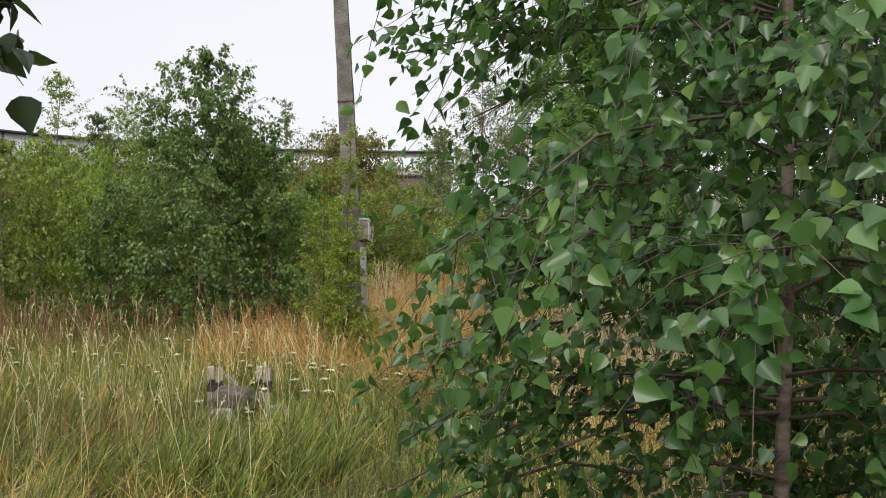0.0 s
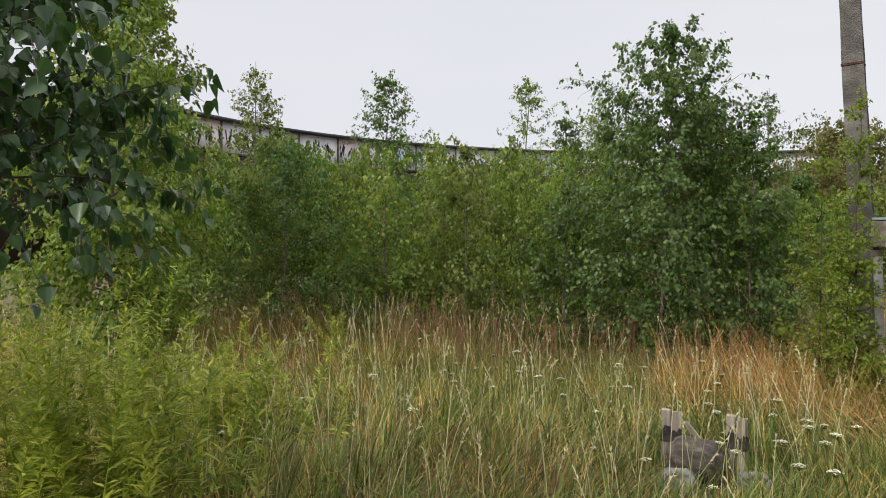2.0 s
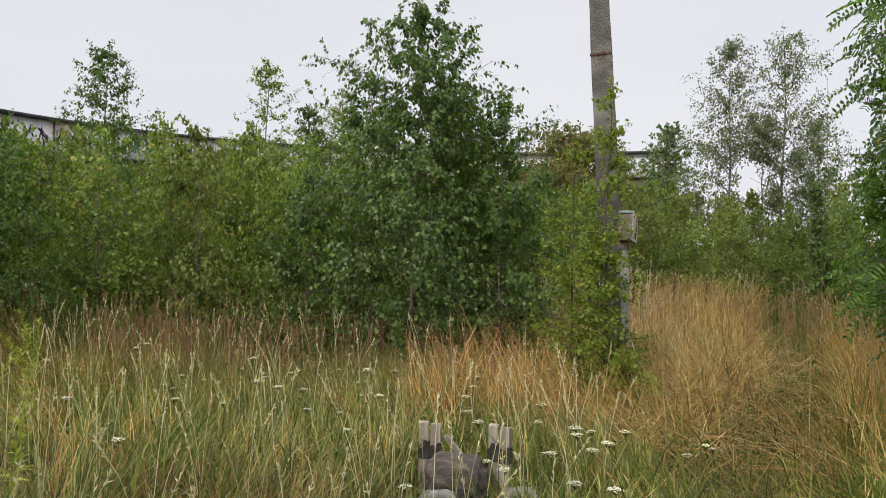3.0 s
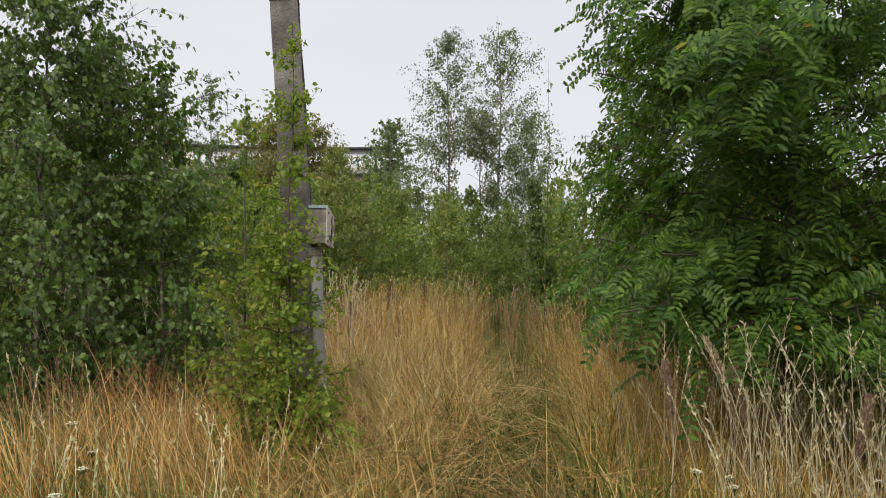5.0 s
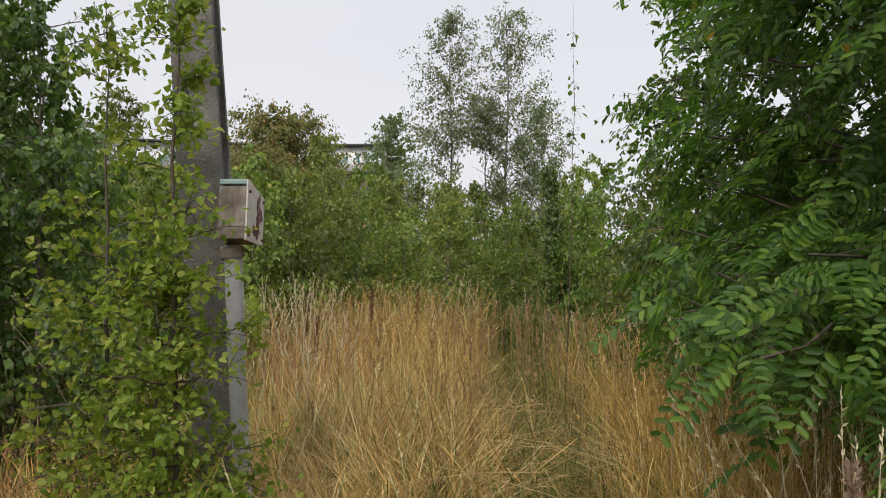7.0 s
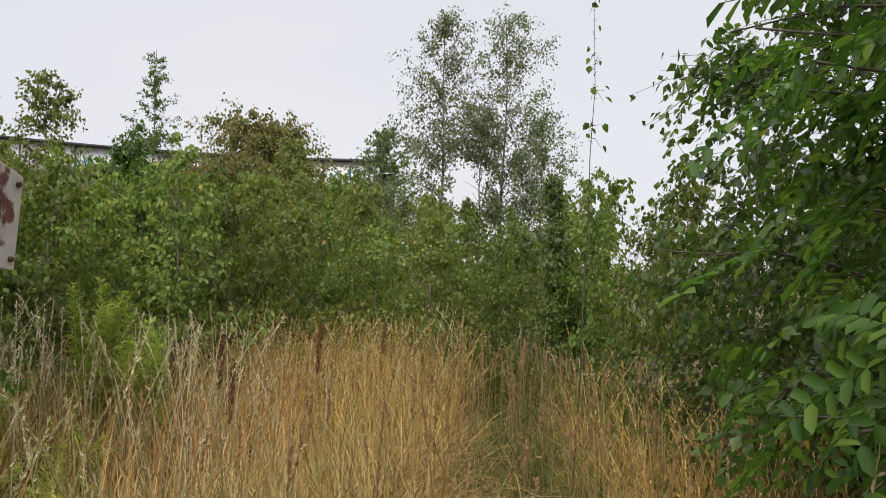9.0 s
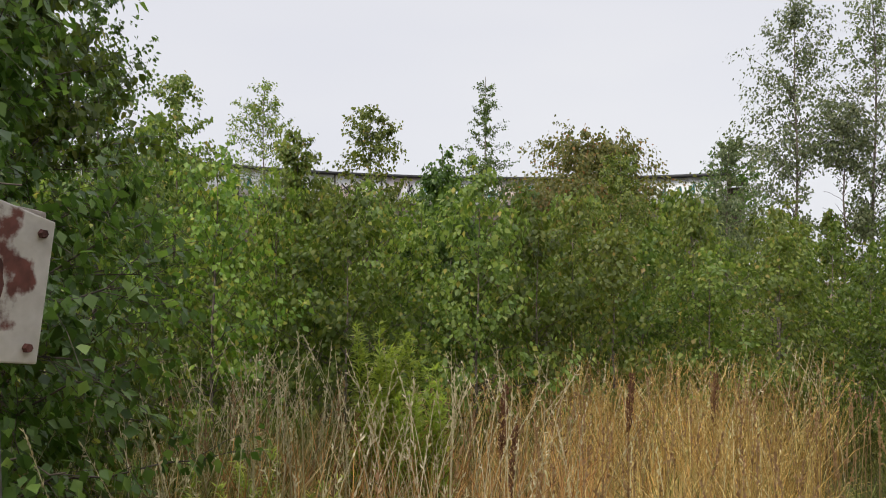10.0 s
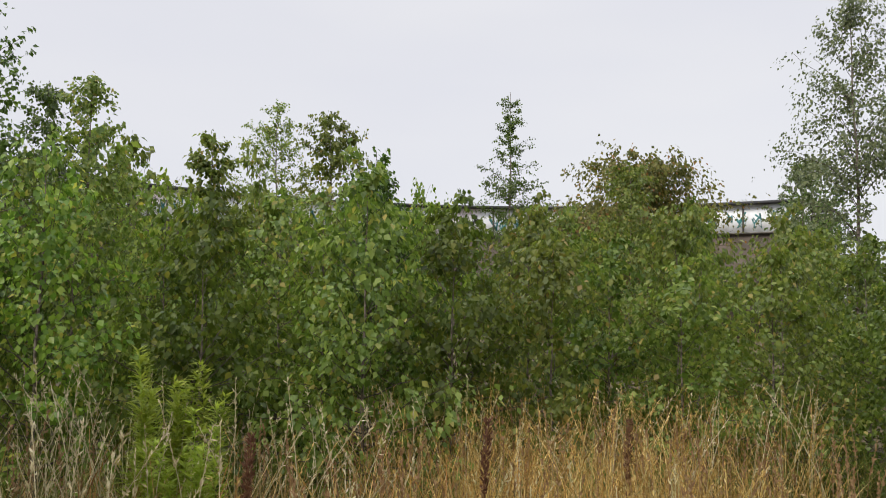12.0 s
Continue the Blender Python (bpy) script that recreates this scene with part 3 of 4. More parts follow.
def straw_mat(x, y):
    """The mat of fallen straw before and past the pole."""
    return np.exp(-(((x + 0.1) / 1.25) ** 2 + ((y - 12.2) / 3.6) ** 2) ** 2)


def dead_patch(x, y):
    """Two hollows where the grass has died back and collapsed."""
    return np.exp(-(((x + 3.0) / 0.9) ** 2 + ((y - 6.75) / 0.6) ** 2)) + 0.9 * np.exp(-(((x + 6.0) / 0.9) ** 2 + ((y - 9.3) / 0.7) ** 2))


def golden(x, y):
    return np.clip(standing_gold(x, y) + straw_mat(x, y), 0, 1)


def tufts(rng, n, per, spread, x0, x1, y0, y1, keep):
    """Roots gathered in tufts: their places, the way each leans out of its tuft, and each tuft's vigour."""
    cx, cy = field(rng, n, x0, x1, y0, y1, keep)
    k = len(cx)
    r = spread * np.sqrt(rng.random((k, per))) * rng.uniform(0.6, 1.4, (k, 1))
    a = rng.uniform(0, 2 * np.pi, (k, per))
    vig = np.repeat(rng.uniform(0.6, 1.15, k), per)
    lean = np.repeat(rng.uniform(0, 2 * np.pi, k), per)
    out = np.where(rng.random(k * per) < 0.45, lean, a.ravel())
    return (cx[:, None] + r * np.cos(a)).ravel(), (cy[:, None] + r * np.sin(a)).ravel(), out, vig


g = np.random.default_rng(11)
sparse = lambda x, y: open_ground(x, y) * np.clip(1.25 - np.hypot(x + 1, y - 7) / 22, 0.25, 1)
short = lambda x, y, h: h * np.clip(0.3 + off_track(x, y) * 0.9, 0.3, 1.0)
# golden stand
x, y, o, vg = tufts(g, 5000, 17, 0.14, -3.2, 3.8, 6.3, 20.5, lambda x, y: np.clip(standing_gold(x, y) + 0.06 * straw_mat(x, y), 0, 1) * open_ground(x, y) * np.clip((off_track(x, y) - 0.34) * 2.5, 0, 1))
tall = np.interp(y, [9, 12, 14.5, 18], [0.66, 0.85, 0.95, 1.3])
blades(g, x, y, short(x, y, vg * g.uniform(0.4, 1.05, len(x)) * tall), g.uniform(0.002, 0.0044, len(x)), 0.8, "golden_grass", M_GRASS_DRY, "golden dry grass standing in dense tufts", 0.12, out=o, tilt=0.34)
x, y, o, vg = tufts(g, 5600, 18, 0.16, -2.2, 1.8, 5.8, 16.2, lambda x, y: straw_mat(x, y) * np.clip((off_track(x, y) - 0.28) * 2.5, 0.02, 1))
blades(g, x, y, g.uniform(0.4, 1.0, len(x)), g.uniform(0.003, 0.0055, len(x)), 1.1, "trodden_straw", M_STRAW, "golden straw trodden flat beside the track", 0.8, out=o)
x, y = field(g, 5200, -3.2, 3.6, 10.5, 19.5, lambda x, y: standing_gold(x, y) * open_ground(x, y) * np.clip((off_track(x, y) - 0.3) * 2.5, 0, 1))
stalks(g, x, y, g.uniform(0.55, 1.1, len(x)) * np.interp(y, [10, 14, 18], [0.7, 1.0, 1.15]), "golden_seed_stalks", M_STRAW, "pale golden grass stems with fluffy seed heads", 0.22, 0.008, 0.3, 12)
x, y, o, vg = tufts(g, 900, 16, 0.13, -3.8, 1.6, 9.5, 16.8, lambda x, y: np.clip(lumps(x, y, 1.7, 3.3) * 1.8 - 0.6, 0, 1))
blades(g, x, y, vg * g.uniform(0.35, 0.75, len(x)), g.uniform(0.003, 0.006, len(x)), 0.9, "fresh_tufts", M_GRASS_GREEN, "fresh green tufts among the golden grass", 0.1, out=o)
crossing_straws(g, 2000)
# meadow: pale, green and straw mixed in drifts
x, y, o, vg = tufts(g, 3900, 18, 0.12, -14, 5, 1.0, 20, lambda x, y: sparse(x, y) * (0.3 + 0.7 * lumps(x, y, 0.9)) * (1 - 0.3 * golden(x, y)) * (1 - 0.7 * dead_patch(x, y)))
blades(g, x, y, short(x, y, vg * g.uniform(0.3, 0.68, len(x))), g.uniform(0.003, 0.0065, len(x)), 0.9, "pale_meadow_grass", M_GRASS_PALE, "pale half-dry meadow grass in leaning tufts", 0.2, 2, out=o)
x, y, o, vg = tufts(g, 6000, 18, 0.1, -14, 5, 1.0, 20, lambda x, y: sparse(x, y) * np.clip(lumps(x, y, 1.2, 2.0) * 1.9 - 0.5, 0.12, 0.85) * (1 - 0.6 * golden(x, y)) * (1 - 0.95 * dead_patch(x, y)))
blades(g, x, y, short(x, y, vg * g.uniform(0.3, 0.66, len(x))), g.uniform(0.0035, 0.0075, len(x)), 0.7, "green_meadow_grass", M_GRASS_GREEN, "green meadow grass tufts among dry grass", 0.08, out=o)
x, y, o, vg = tufts(g, 4400, 18, 0.14, -13, 4, 1.5, 17, lambda x, y: sparse(x, y) * np.clip(lumps(x, y, 0.8, 4.2) * 1.9 - 0.6 + 0.3 * (x < -4), 0.12, 1))
blades(g, x, y, short(x, y, vg * g.uniform(0.3, 0.66, len(x))), g.uniform(0.003, 0.006, len(x)), 1.0, "straw_meadow_grass", M_GRASS_DRY, "straw-coloured meadow grass bent by the wind", 0.35, 2, out=o)
# lush tufts round the fire place
x, y, o, vg = tufts(g, 1900, 16, 0.1, -6.5, 1.2, 5.4, 10.6, lambda x, y: (0.25 + 0.75 * lumps(x, y, 1.5, 1.0)) * (1 - 0.8 * straw_mat(x, y)) * np.clip((off_track(x, y) - 0.2) * 3, 0, 1))
blades(g, x, y, vg * g.uniform(0.3, 0.62, len(x)), g.uniform(0.006, 0.011, len(x)), 0.95, "lush_meadow_grass", M_GRASS_GREEN, "lush green tufts round the burnt log", 0.05, out=o)
x, y, o, vg = tufts(g, 1500, 16, 0.13, -8, -1.6, 5.4, 11, lambda x, y: np.clip(dead_patch(x, y), 0, 1))
blades(g, x, y, vg * g.uniform(0.3, 0.7, len(x)), g.uniform(0.003, 0.006, len(x)), 0.9, "collapsed_grass", M_GRASS_DEAD, "collapsed rust-brown dead grass in a hollow", 0.6, out=o)
# the track: short green grass
x, y = field(g, 70000, -1.5, 3.0, 4.0, 21, lambda x, y: np.exp(-(off_track(x, y) / 0.42) ** 2))
blades(g, x, y, g.uniform(0.15, 0.45, len(x)), g.uniform(0.0035, 0.007, len(x)), 0.9, "track_grass", M_GRASS_GREEN, "short trodden green grass along the track", 0.4, 2)
# edge of the thicket: taller, greener
x, y, o, vg = tufts(g, 3000, 14, 0.1, -13, 3, 8, 20, lambda x, y: np.exp(-((y - thicket_front(x) + 0.5) / 1.1) ** 2))
blades(g, x, y, vg * g.uniform(0.5, 1.0, len(x)), g.uniform(0.004, 0.007, len(x)), 0.6, "edge_grass", M_GRASS_GREEN, "tall green grass at the foot of the thicket", 0.05, 2, out=o)
# pale tufts between the pole and the thicket
x, y, o, vg = tufts(g, 480, 18, 0.12, -3.6, 0.2, 11.6, 16.5, lambda x, y: 0.75 * open_ground(x, y))
blades(g, x, y, vg * g.uniform(0.4, 0.95, len(x)), g.uniform(0.003, 0.0065, len(x)), 0.7, "pale_tall_grass", M_GRASS_PALE, "pale tall grass behind the concrete pole", 0.08, out=o)
x, y, o, vg = tufts(g, 420, 18, 0.13, -5.6, -2.2, 9.6, 11.4, lambda x, y: 0.2 + 0.8 * lumps(x, y, 1.4, 0.5))
blades(g, x, y, vg * g.uniform(0.35, 0.85, len(x)), g.uniform(0.003, 0.0065, len(x)), 0.7, "pale_tufts", M_GRASS_PALE, "greyish pale grass before the bushy birch", 0.2, out=o)
# golden tufts before the bushy birch and beside the pole, and a tan band before the thicket
x, y, o, vg = tufts(g, 240, 18, 0.15, -2.7, -1.2, 9.2, 11.0, lambda x, y: 0.25 + 0.75 * lumps(x, y, 1.3, 3.0))
blades(g, x, y, vg * g.uniform(0.45, 1.15, len(x)), g.uniform(0.0025, 0.005, len(x)), 0.7, "golden_tufts", M_GRASS_DRY, "tall golden grass before the bushy birch", 0.2, out=o, tilt=0.45)
x, y, o, vg = tufts(g, 210, 18, 0.13, -2.7, -0.5, 11.9, 15.6, lambda x, y: 0.2 + 0.8 * lumps(x, y, 1.3, 1.0))
blades(g, x, y, vg * g.uniform(0.55, 1.2, len(x)), g.uniform(0.003, 0.006, len(x)), 0.6, "straw_tufts", M_GRASS_DRY, "straw-coloured grass tufts behind the concrete pole", 0.12, out=o)
x, y, o, vg = tufts(g, 2400, 18, 0.12, -10, -3.6, 6.5, 13.5, lambda x, y: np.exp(-((y - thicket_front(x) + 1.7) / 0.75) ** 2) * np.clip(lumps(x, y, 0.9, 5.0) * 1.8 - 0.4, 0.1, 1))
blades(g, x, y, vg * g.uniform(0.45, 0.95, len(x)), g.uniform(0.003, 0.006, len(x)), 0.6, "tan_grass_band", M_GRASS_DRY, "tan dry grass standing before the thicket", 0.08, out=o)
# the meadow goes on behind and beside the walk
x, y, o, vg = tufts(g, 3400, 8, 0.16, -14, 13, -8, 13, lambda x, y: ((y < 1.2) | (x > 3.5)) * 0.9)
blades(g, x, y, vg * g.uniform(0.3, 0.6, len(x)), g.uniform(0.004, 0.008, len(x)), 0.9, "outer_meadow_grass", M_GRASS_PALE, "pale meadow grass beyond the track", 0.25, 2, out=o)
# fallen straw between the tufts
x, y = field(g, 26000, -7.5, 2.5, 3.0, 12.5, lambda x, y: (0.22 + 0.7 * straw_mat(x, y)) * np.clip((off_track(x, y) - 0.25) * 3, 0.1, 1))
blades(g, x, y, g.uniform(0.2, 0.75, len(x)), g.uniform(0.0025, 0.005, len(x)), 1.2, "fallen_straw", M_STRAW, "fallen straw lying between the grass tufts", 0.8, 2)
x, y, o, vg = tufts(g, 1700, 14, 0.12, -9, 3, 9, 20, lambda x, y: np.exp(-((y - thicket_front(x) + 0.9) / 0.9) ** 2))
blades(g, x, y, vg * g.uniform(0.45, 1.05, len(x)), g.uniform(0.003, 0.006, len(x)), 0.8, "pale_edge_grass", M_GRASS_PALE, "pale dry grass at the foot of the thicket", 0.1, 2, out=o)
x, y = field(g, 1300, -6, 2, 13, 19, lambda x, y: np.exp(-((y - thicket_front(x) + 0.8) / 0.8) ** 2))
stalks(g, x, y, g.uniform(0.8, 1.35, len(x)), "tall_oat_stalks", M_SEED_GREY, "tall bleached oat grass before the thicket", 0.3, 0.009, 0.3, 16)
# seed heads
x, y = field(g, 4200, -13, 3.5, 5, 20, lambda x, y: sparse(x, y) * np.clip(off_track(x, y) - 0.5, 0, 1) * 0.6)
stalks(g, x, y, g.uniform(0.55, 1.0, len(x)), "bleached_grass_stalks", M_SEED_GREY, "bleached grass stems with thin seed heads")
x, y = field(g, 2600, -9, 2.6, 8, 18.5, lambda x, y: np.clip(np.exp(-((y - thicket_front(x) + 1.6) / 0.8) ** 2) + 0.9 * golden(x, y) * (y > 12.0), 0, 1))
stalks(g, x, y, g.uniform(0.65, 1.15, len(x)), "reddish_grass_stalks", M_SEED_RED, "reddish-brown dry grass stems with dense plumes", 0.28, 0.014, 0.1, 22)
x, y = field(g, 360, -6.5, -2.0, 10.0, 11.5, lambda x, y: 0.3 + 0.7 * lumps(x, y, 1.6, 2.2))
stalks(g, x, y, g.uniform(0.55, 0.9, len(x)), "reddish_grass_stalks", M_SEED_RED, "reddish-grey plumes standing before the bushy birch", 0.3, 0.015, 0.08, 24)
x, y = field(g, 620, 0.9, 3.6, 6.5, 11.0, lambda x, y: np.clip(off_track(x, y) - 0.4, 0, 1))
stalks(g, x, y, g.uniform(0.8, 1.45, len(x)), "tall_oat_stalks", M_SEED_GREY, "tall bleached oat grass before the dark robinia", 0.32, 0.008, 0.3, 16)
x, y = field(g, 420, -3.4, -0.5, 11.8, 15.2, lambda x, y: 0.6 + 0 * x)
stalks(g, x, y, g.uniform(0.9, 1.5, len(x)), "tall_oat_stalks", M_SEED_GREY, "tall bleached oat grass beside the concrete pole", 0.3, 0.008, 0.3, 16)


# ---- trees and shrubs ----
tree("birch_tree", 1.22, 2.85, 0, 5.8, 1.5, 140, 20, 12, 0.056, 21, M_BIRCH_NEAR, M_BIRCH_BARK, "young birch with drooping dark green leaves beside the track", shape="fine",
     start=0.03, rise=0.65, droop=0.3, widest=0.5, down=0.55, taper=1.5, trunk_r=0.03, one_side=3.05, clear=2.7)
tree("birch_tree", 2.3, 3.5, 0, 5.8, 1.5, 120, 15, 14, 0.068, 39, M_BIRCH_NEAR, M_BIRCH_BARK, "young birch crowding its neighbour beside the track", shape="kite", start=0.03, rise=0.8, droop=0.25, down=0.8)
tree("birch_tree", -3.5, 12.2, -0.05, 4.2, 1.5, 125, 17, 12, 0.06, 22, M_BIRCH_DARK, M_BIRCH_BARK, "bushy dark green birch standing before the thicket", start=0.01, rise=0.8, droop=0.2, widest=0.3, taper=1.7)
tree("birch_tree", -4.9, 12.4, -0.05, 2.4, 0.8, 50, 12, 10, 0.06, 23, M_BIRCH_DARK, M_BIRCH_BARK, "smaller dark birch grown into its neighbour", start=0.01, rise=0.95, droop=0.2, widest=0.25)
tree("birch_tree", -2.5, 12.3, -0.05, 3.2, 0.85, 60, 13, 11, 0.06, 38, M_BIRCH_DARK, M_BIRCH_BARK, "slim dark birch between the bushy one and the pole", start=0.01, rise=1.0, droop=0.2, widest=0.25)
tree("birch_tree", -3.35, 13.4, 0, 3.6, 0.95, 70, 14, 11, 0.06, 24, M_BIRCH, M_BIRCH_BARK, "leafy green birch behind the concrete pole", shape="ovate", start=0.01, rise=1.0, droop=0.2, widest=0.25)
tree("robinia_tree", 2.3, 10.55, 0, 5.3, 1.95, 115, 9, 4, 0.31, 25, M_ROBINIA, M_BARK, "robinia with feathered deep green leaves beside the track", shape="pinnate", start=0.14, rise=0.75, droop=0.12, widest=0.4, trunk_r=0.045, one_side=3.3, reach=0.45, clear=6.0)
tree("willow_shoot", 1.3, 14.5, 0, 3.75, 0.1, 70, 1, 1, 0.062, 26, M_BIRCH_DARK, M_TWIG, "slender upright shoot set with small alternate leaves", "sapling", shape="ovate", start=0.4, rise=0.4, trunk_r=0.007, taper=2.5)
tree("birch_tree", 2.6, 12.9, 0, 5.4, 1.35, 110, 15, 12, 0.065, 27, M_BIRCH_DARK, M_BIRCH_BARK, "tall dense birch behind the robinia", start=0.02, rise=0.9)
tree("birch_tree", 2.5, 14.5, 0, 3.1, 0.85, 60, 12, 11, 0.06, 29, M_BIRCH_DARK, M_BIRCH_BARK, "low dark birch behind the dry grass beside the track", start=0.02, rise=0.9, widest=0.35)
tree("birch_tree", 3.7, 9.4, 0, 5.2, 1.6, 90, 14, 10, 0.065, 28, M_BIRCH_DARK, M_BIRCH_BARK, "leafy birch beside the robinia", start=0.02, rise=0.95)
for i, (tx, ty, th, tw) in enumerate([(1.35, 29.8, 7.6, 1.5), (2.85, 30.5, 8.0, 1.7), (4.1, 31.2, 5.6, 1.3), (2.3, 29.4, 5.4, 1.5)]):
    tree("birch_tree", tx, ty, 0, th, tw, 95, 14, 9, 0.078, 29 + 60 * i, M_WEEPING, M_BIRCH_BARK, "tall airy weeping birch with grey-green leaves", group="weeping birches",
         start=0.08, rise=1.5, droop=0.5, down=1.0, twig_mesh=False, spread=5.0, widest=0.4, taper=1.6)
tree("birch_tree", -0.2, 46.0, 0, 7.2, 2.1, 90, 13, 10, 0.11, 30, M_WEEPING, M_BIRCH_BARK, "lower weeping birch beside the tall one", start=0.05, rise=1.1, droop=0.4, down=1.0)
tree("willow_tree", -0.2, 57.0, 0, 8.8, 2.2, 80, 12, 9, 0.15, 91, M_BIRCH_DARK, M_BARK, "dark round tree at the end of the depot", twig_mesh=False, start=0.1, rise=1.0, widest=0.6)
tree("willow_tree", -4.1, 35.6, 0, 5.6, 2.5, 150, 14, 14, 0.12, 31, M_BROWN_BUSH, M_BARK, "round brownish bushy willow behind the thicket", twig_mesh=False, start=0.02, rise=0.75, widest=0.45, spread=6.0, taper=2.2)
tree("willow_tree", -4.7, 33.2, 0, 3.7, 2.3, 90, 13, 11, 0.12, 94, M_BROWN_BUSH, M_BARK, "low olive willow bush before the round one", twig_mesh=False, start=0.02, rise=0.75, widest=0.4, spread=6.0, taper=2.2)
tree("birch_tree", -8.85, 8.25, 0, 5.4, 1.3, 130, 15, 15, 0.068, 32, M_THICKET, M_BIRCH_BARK, "tall leafy birch at the end of the thicket", start=0.01, rise=1.0, spread=3.0, twig_mesh=False)
tree("birch_tree", -9.8, 9.4, 0, 5.0, 1.4, 100, 13, 14, 0.068, 92, M_THICKET_B, M_BIRCH_BARK, "olive-green birch behind the tall one", start=0.01, rise=1.0, spread=3.0, twig_mesh=False)
tree("cherry_tree", -3.95, 3.75, 0, 3.7, 0.95, 60, 11, 7, 0.08, 33, M_CHERRY, M_BARK, "small cherry with large dark glossy leaves", shape="fine", start=0.45, rise=0.6, widest=0.5, taper=1.5)
tree("cherry_tree", -0.98, 1.12, 0, 2.6, 0.7, 40, 9, 7, 0.07, 34, M_CHERRY, M_BARK, "cherry sapling with dark glossy leaves beside the track", shape="fine", start=0.74, rise=0.45, droop=0.1)
tree("elm_sapling", -1.2, 10.42, 0, 3.05, 0.36, 50, 8, 7, 0.042, 35, M_VINE, M_TWIG, "bright green sapling grown round the concrete pole", "sapling", shape="ovate", start=0.03, rise=0.5, droop=0.1, down=0.1, trunk_r=0.016)
tree("elm_sapling", -1.5, 10.55, 0, 2.6, 0.4, 30, 7, 7, 0.045, 36, M_VINE, M_TWIG, "bright green sapling beside the concrete pole", "sapling", shape="ovate", start=0.1, rise=0.6, down=0.1, trunk_r=0.014)
tree("elm_sapling", -1.26, 10.4, 0, 1.75, 0.36, 46, 8, 7, 0.042, 93, M_VINE, M_TWIG, "leafy sapling hiding the foot of the pole", "sapling", shape="ovate", start=0.15, rise=0.5, droop=0.1, down=0.1, trunk_r=0.012)
tree("elm_sapling", -0.98, 10.3, 0, 0.62, 0.36, 26, 8, 7, 0.042, 37, M_VINE, M_TWIG, "low bright green shoots at the foot of the pole", "sapling", shape="ovate", start=0.1, rise=0.5, down=0.1, trunk_r=0.012)
# single trees that stand above the thicket
for i, (tx, ty, th, tw) in enumerate([(-8.13, 17.6, 4.85, 1.2), (-10.5, 16.05, 5.0, 1.2), (-12.6, 14.6, 5.2, 1.0), (-13.6, 12.9, 4.8, 0.9), (-9.9, 26.6, 6.0, 1.4),
                                      (-5.4, 28.8, 6.3, 0.9), (-8.9, 11.3, 3.0, 1.3), (-5.45, 16.3, 4.3, 1.0), (-4.3, 17.95, 3.2, 0.5), (-2.9, 18.6, 3.05, 0.6), (-5.7, 17.8, 3.85, 0.9), (-7.8, 19.05, 4.35, 0.9), (-4.5, 20.4, 3.95, 0.9), (1.9, 18.5, 2.6, 0.8), (-1.6, 23.5, 3.6, 1.0)]):
    tree("birch_tree", tx, ty, 0, th, tw * 1.25, 70, 15, 9, 0.054, 60 + i, (M_THICKET_B, M_BIRCH_DARK)[i % 2] if i != 6 else M_BIRCH_DARK, M_BIRCH_BARK,
         "slim young birch standing above the thicket", group="young birches", twig_mesh=False, start=0.02 if i == 6 else 0.25, rise=0.6, droop=0.1, widest=0.3, taper=0.95)

# the thicket: saplings built once, then copied
TINTS = ("yellowish-green", "olive-green", "fresh green", "dark green", "brownish-green")
near_kinds, far_kinds = [], []
for i, (hh, rr, mm) in enumerate([(2.5, 0.8, M_THICKET), (2.3, 0.85, M_THICKET_B), (2.6, 0.75, M_THICKET), (2.2, 0.85, M_BIRCH), (2.5, 0.8, M_THICKET_B)]):
    near_kinds.append(tree("birch_sapling", -5.5 + i * 0.9, 14.6 + 0.55 * i, 0, hh, rr, 56, 9, 7, 0.06, 40 + i, mm, M_BIRCH_BARK,
                           TINTS[i] + " birch sapling in a dense thicket", "sapling", "thicket saplings", start=0.0, rise=1.2, droop=0.1, widest=0.25, twig_mesh=False))
    far_kinds.append(tree("birch_sapling", -9.0 + i * 2.1, 23.0 + (i % 2), 0, hh * 1.15, rr * 1.25, 36, 7, 6, 0.1, 50 + i, mm, M_BIRCH_BARK,
                          TINTS[i] + " birch sapling deep in the thicket", "sapling", "thicket saplings", start=0.0, rise=1.2, droop=0.1, widest=0.25, twig_mesh=False))
HEIGHTS = {k.name: max((k.matrix_basis @ Vector(c.bound_box[6])).z for c in k.children) for k in near_kinds + far_kinds}
g = np.random.default_rng(5)
spots = [tuple(k.location[:2]) for k in near_kinds + far_kinds]
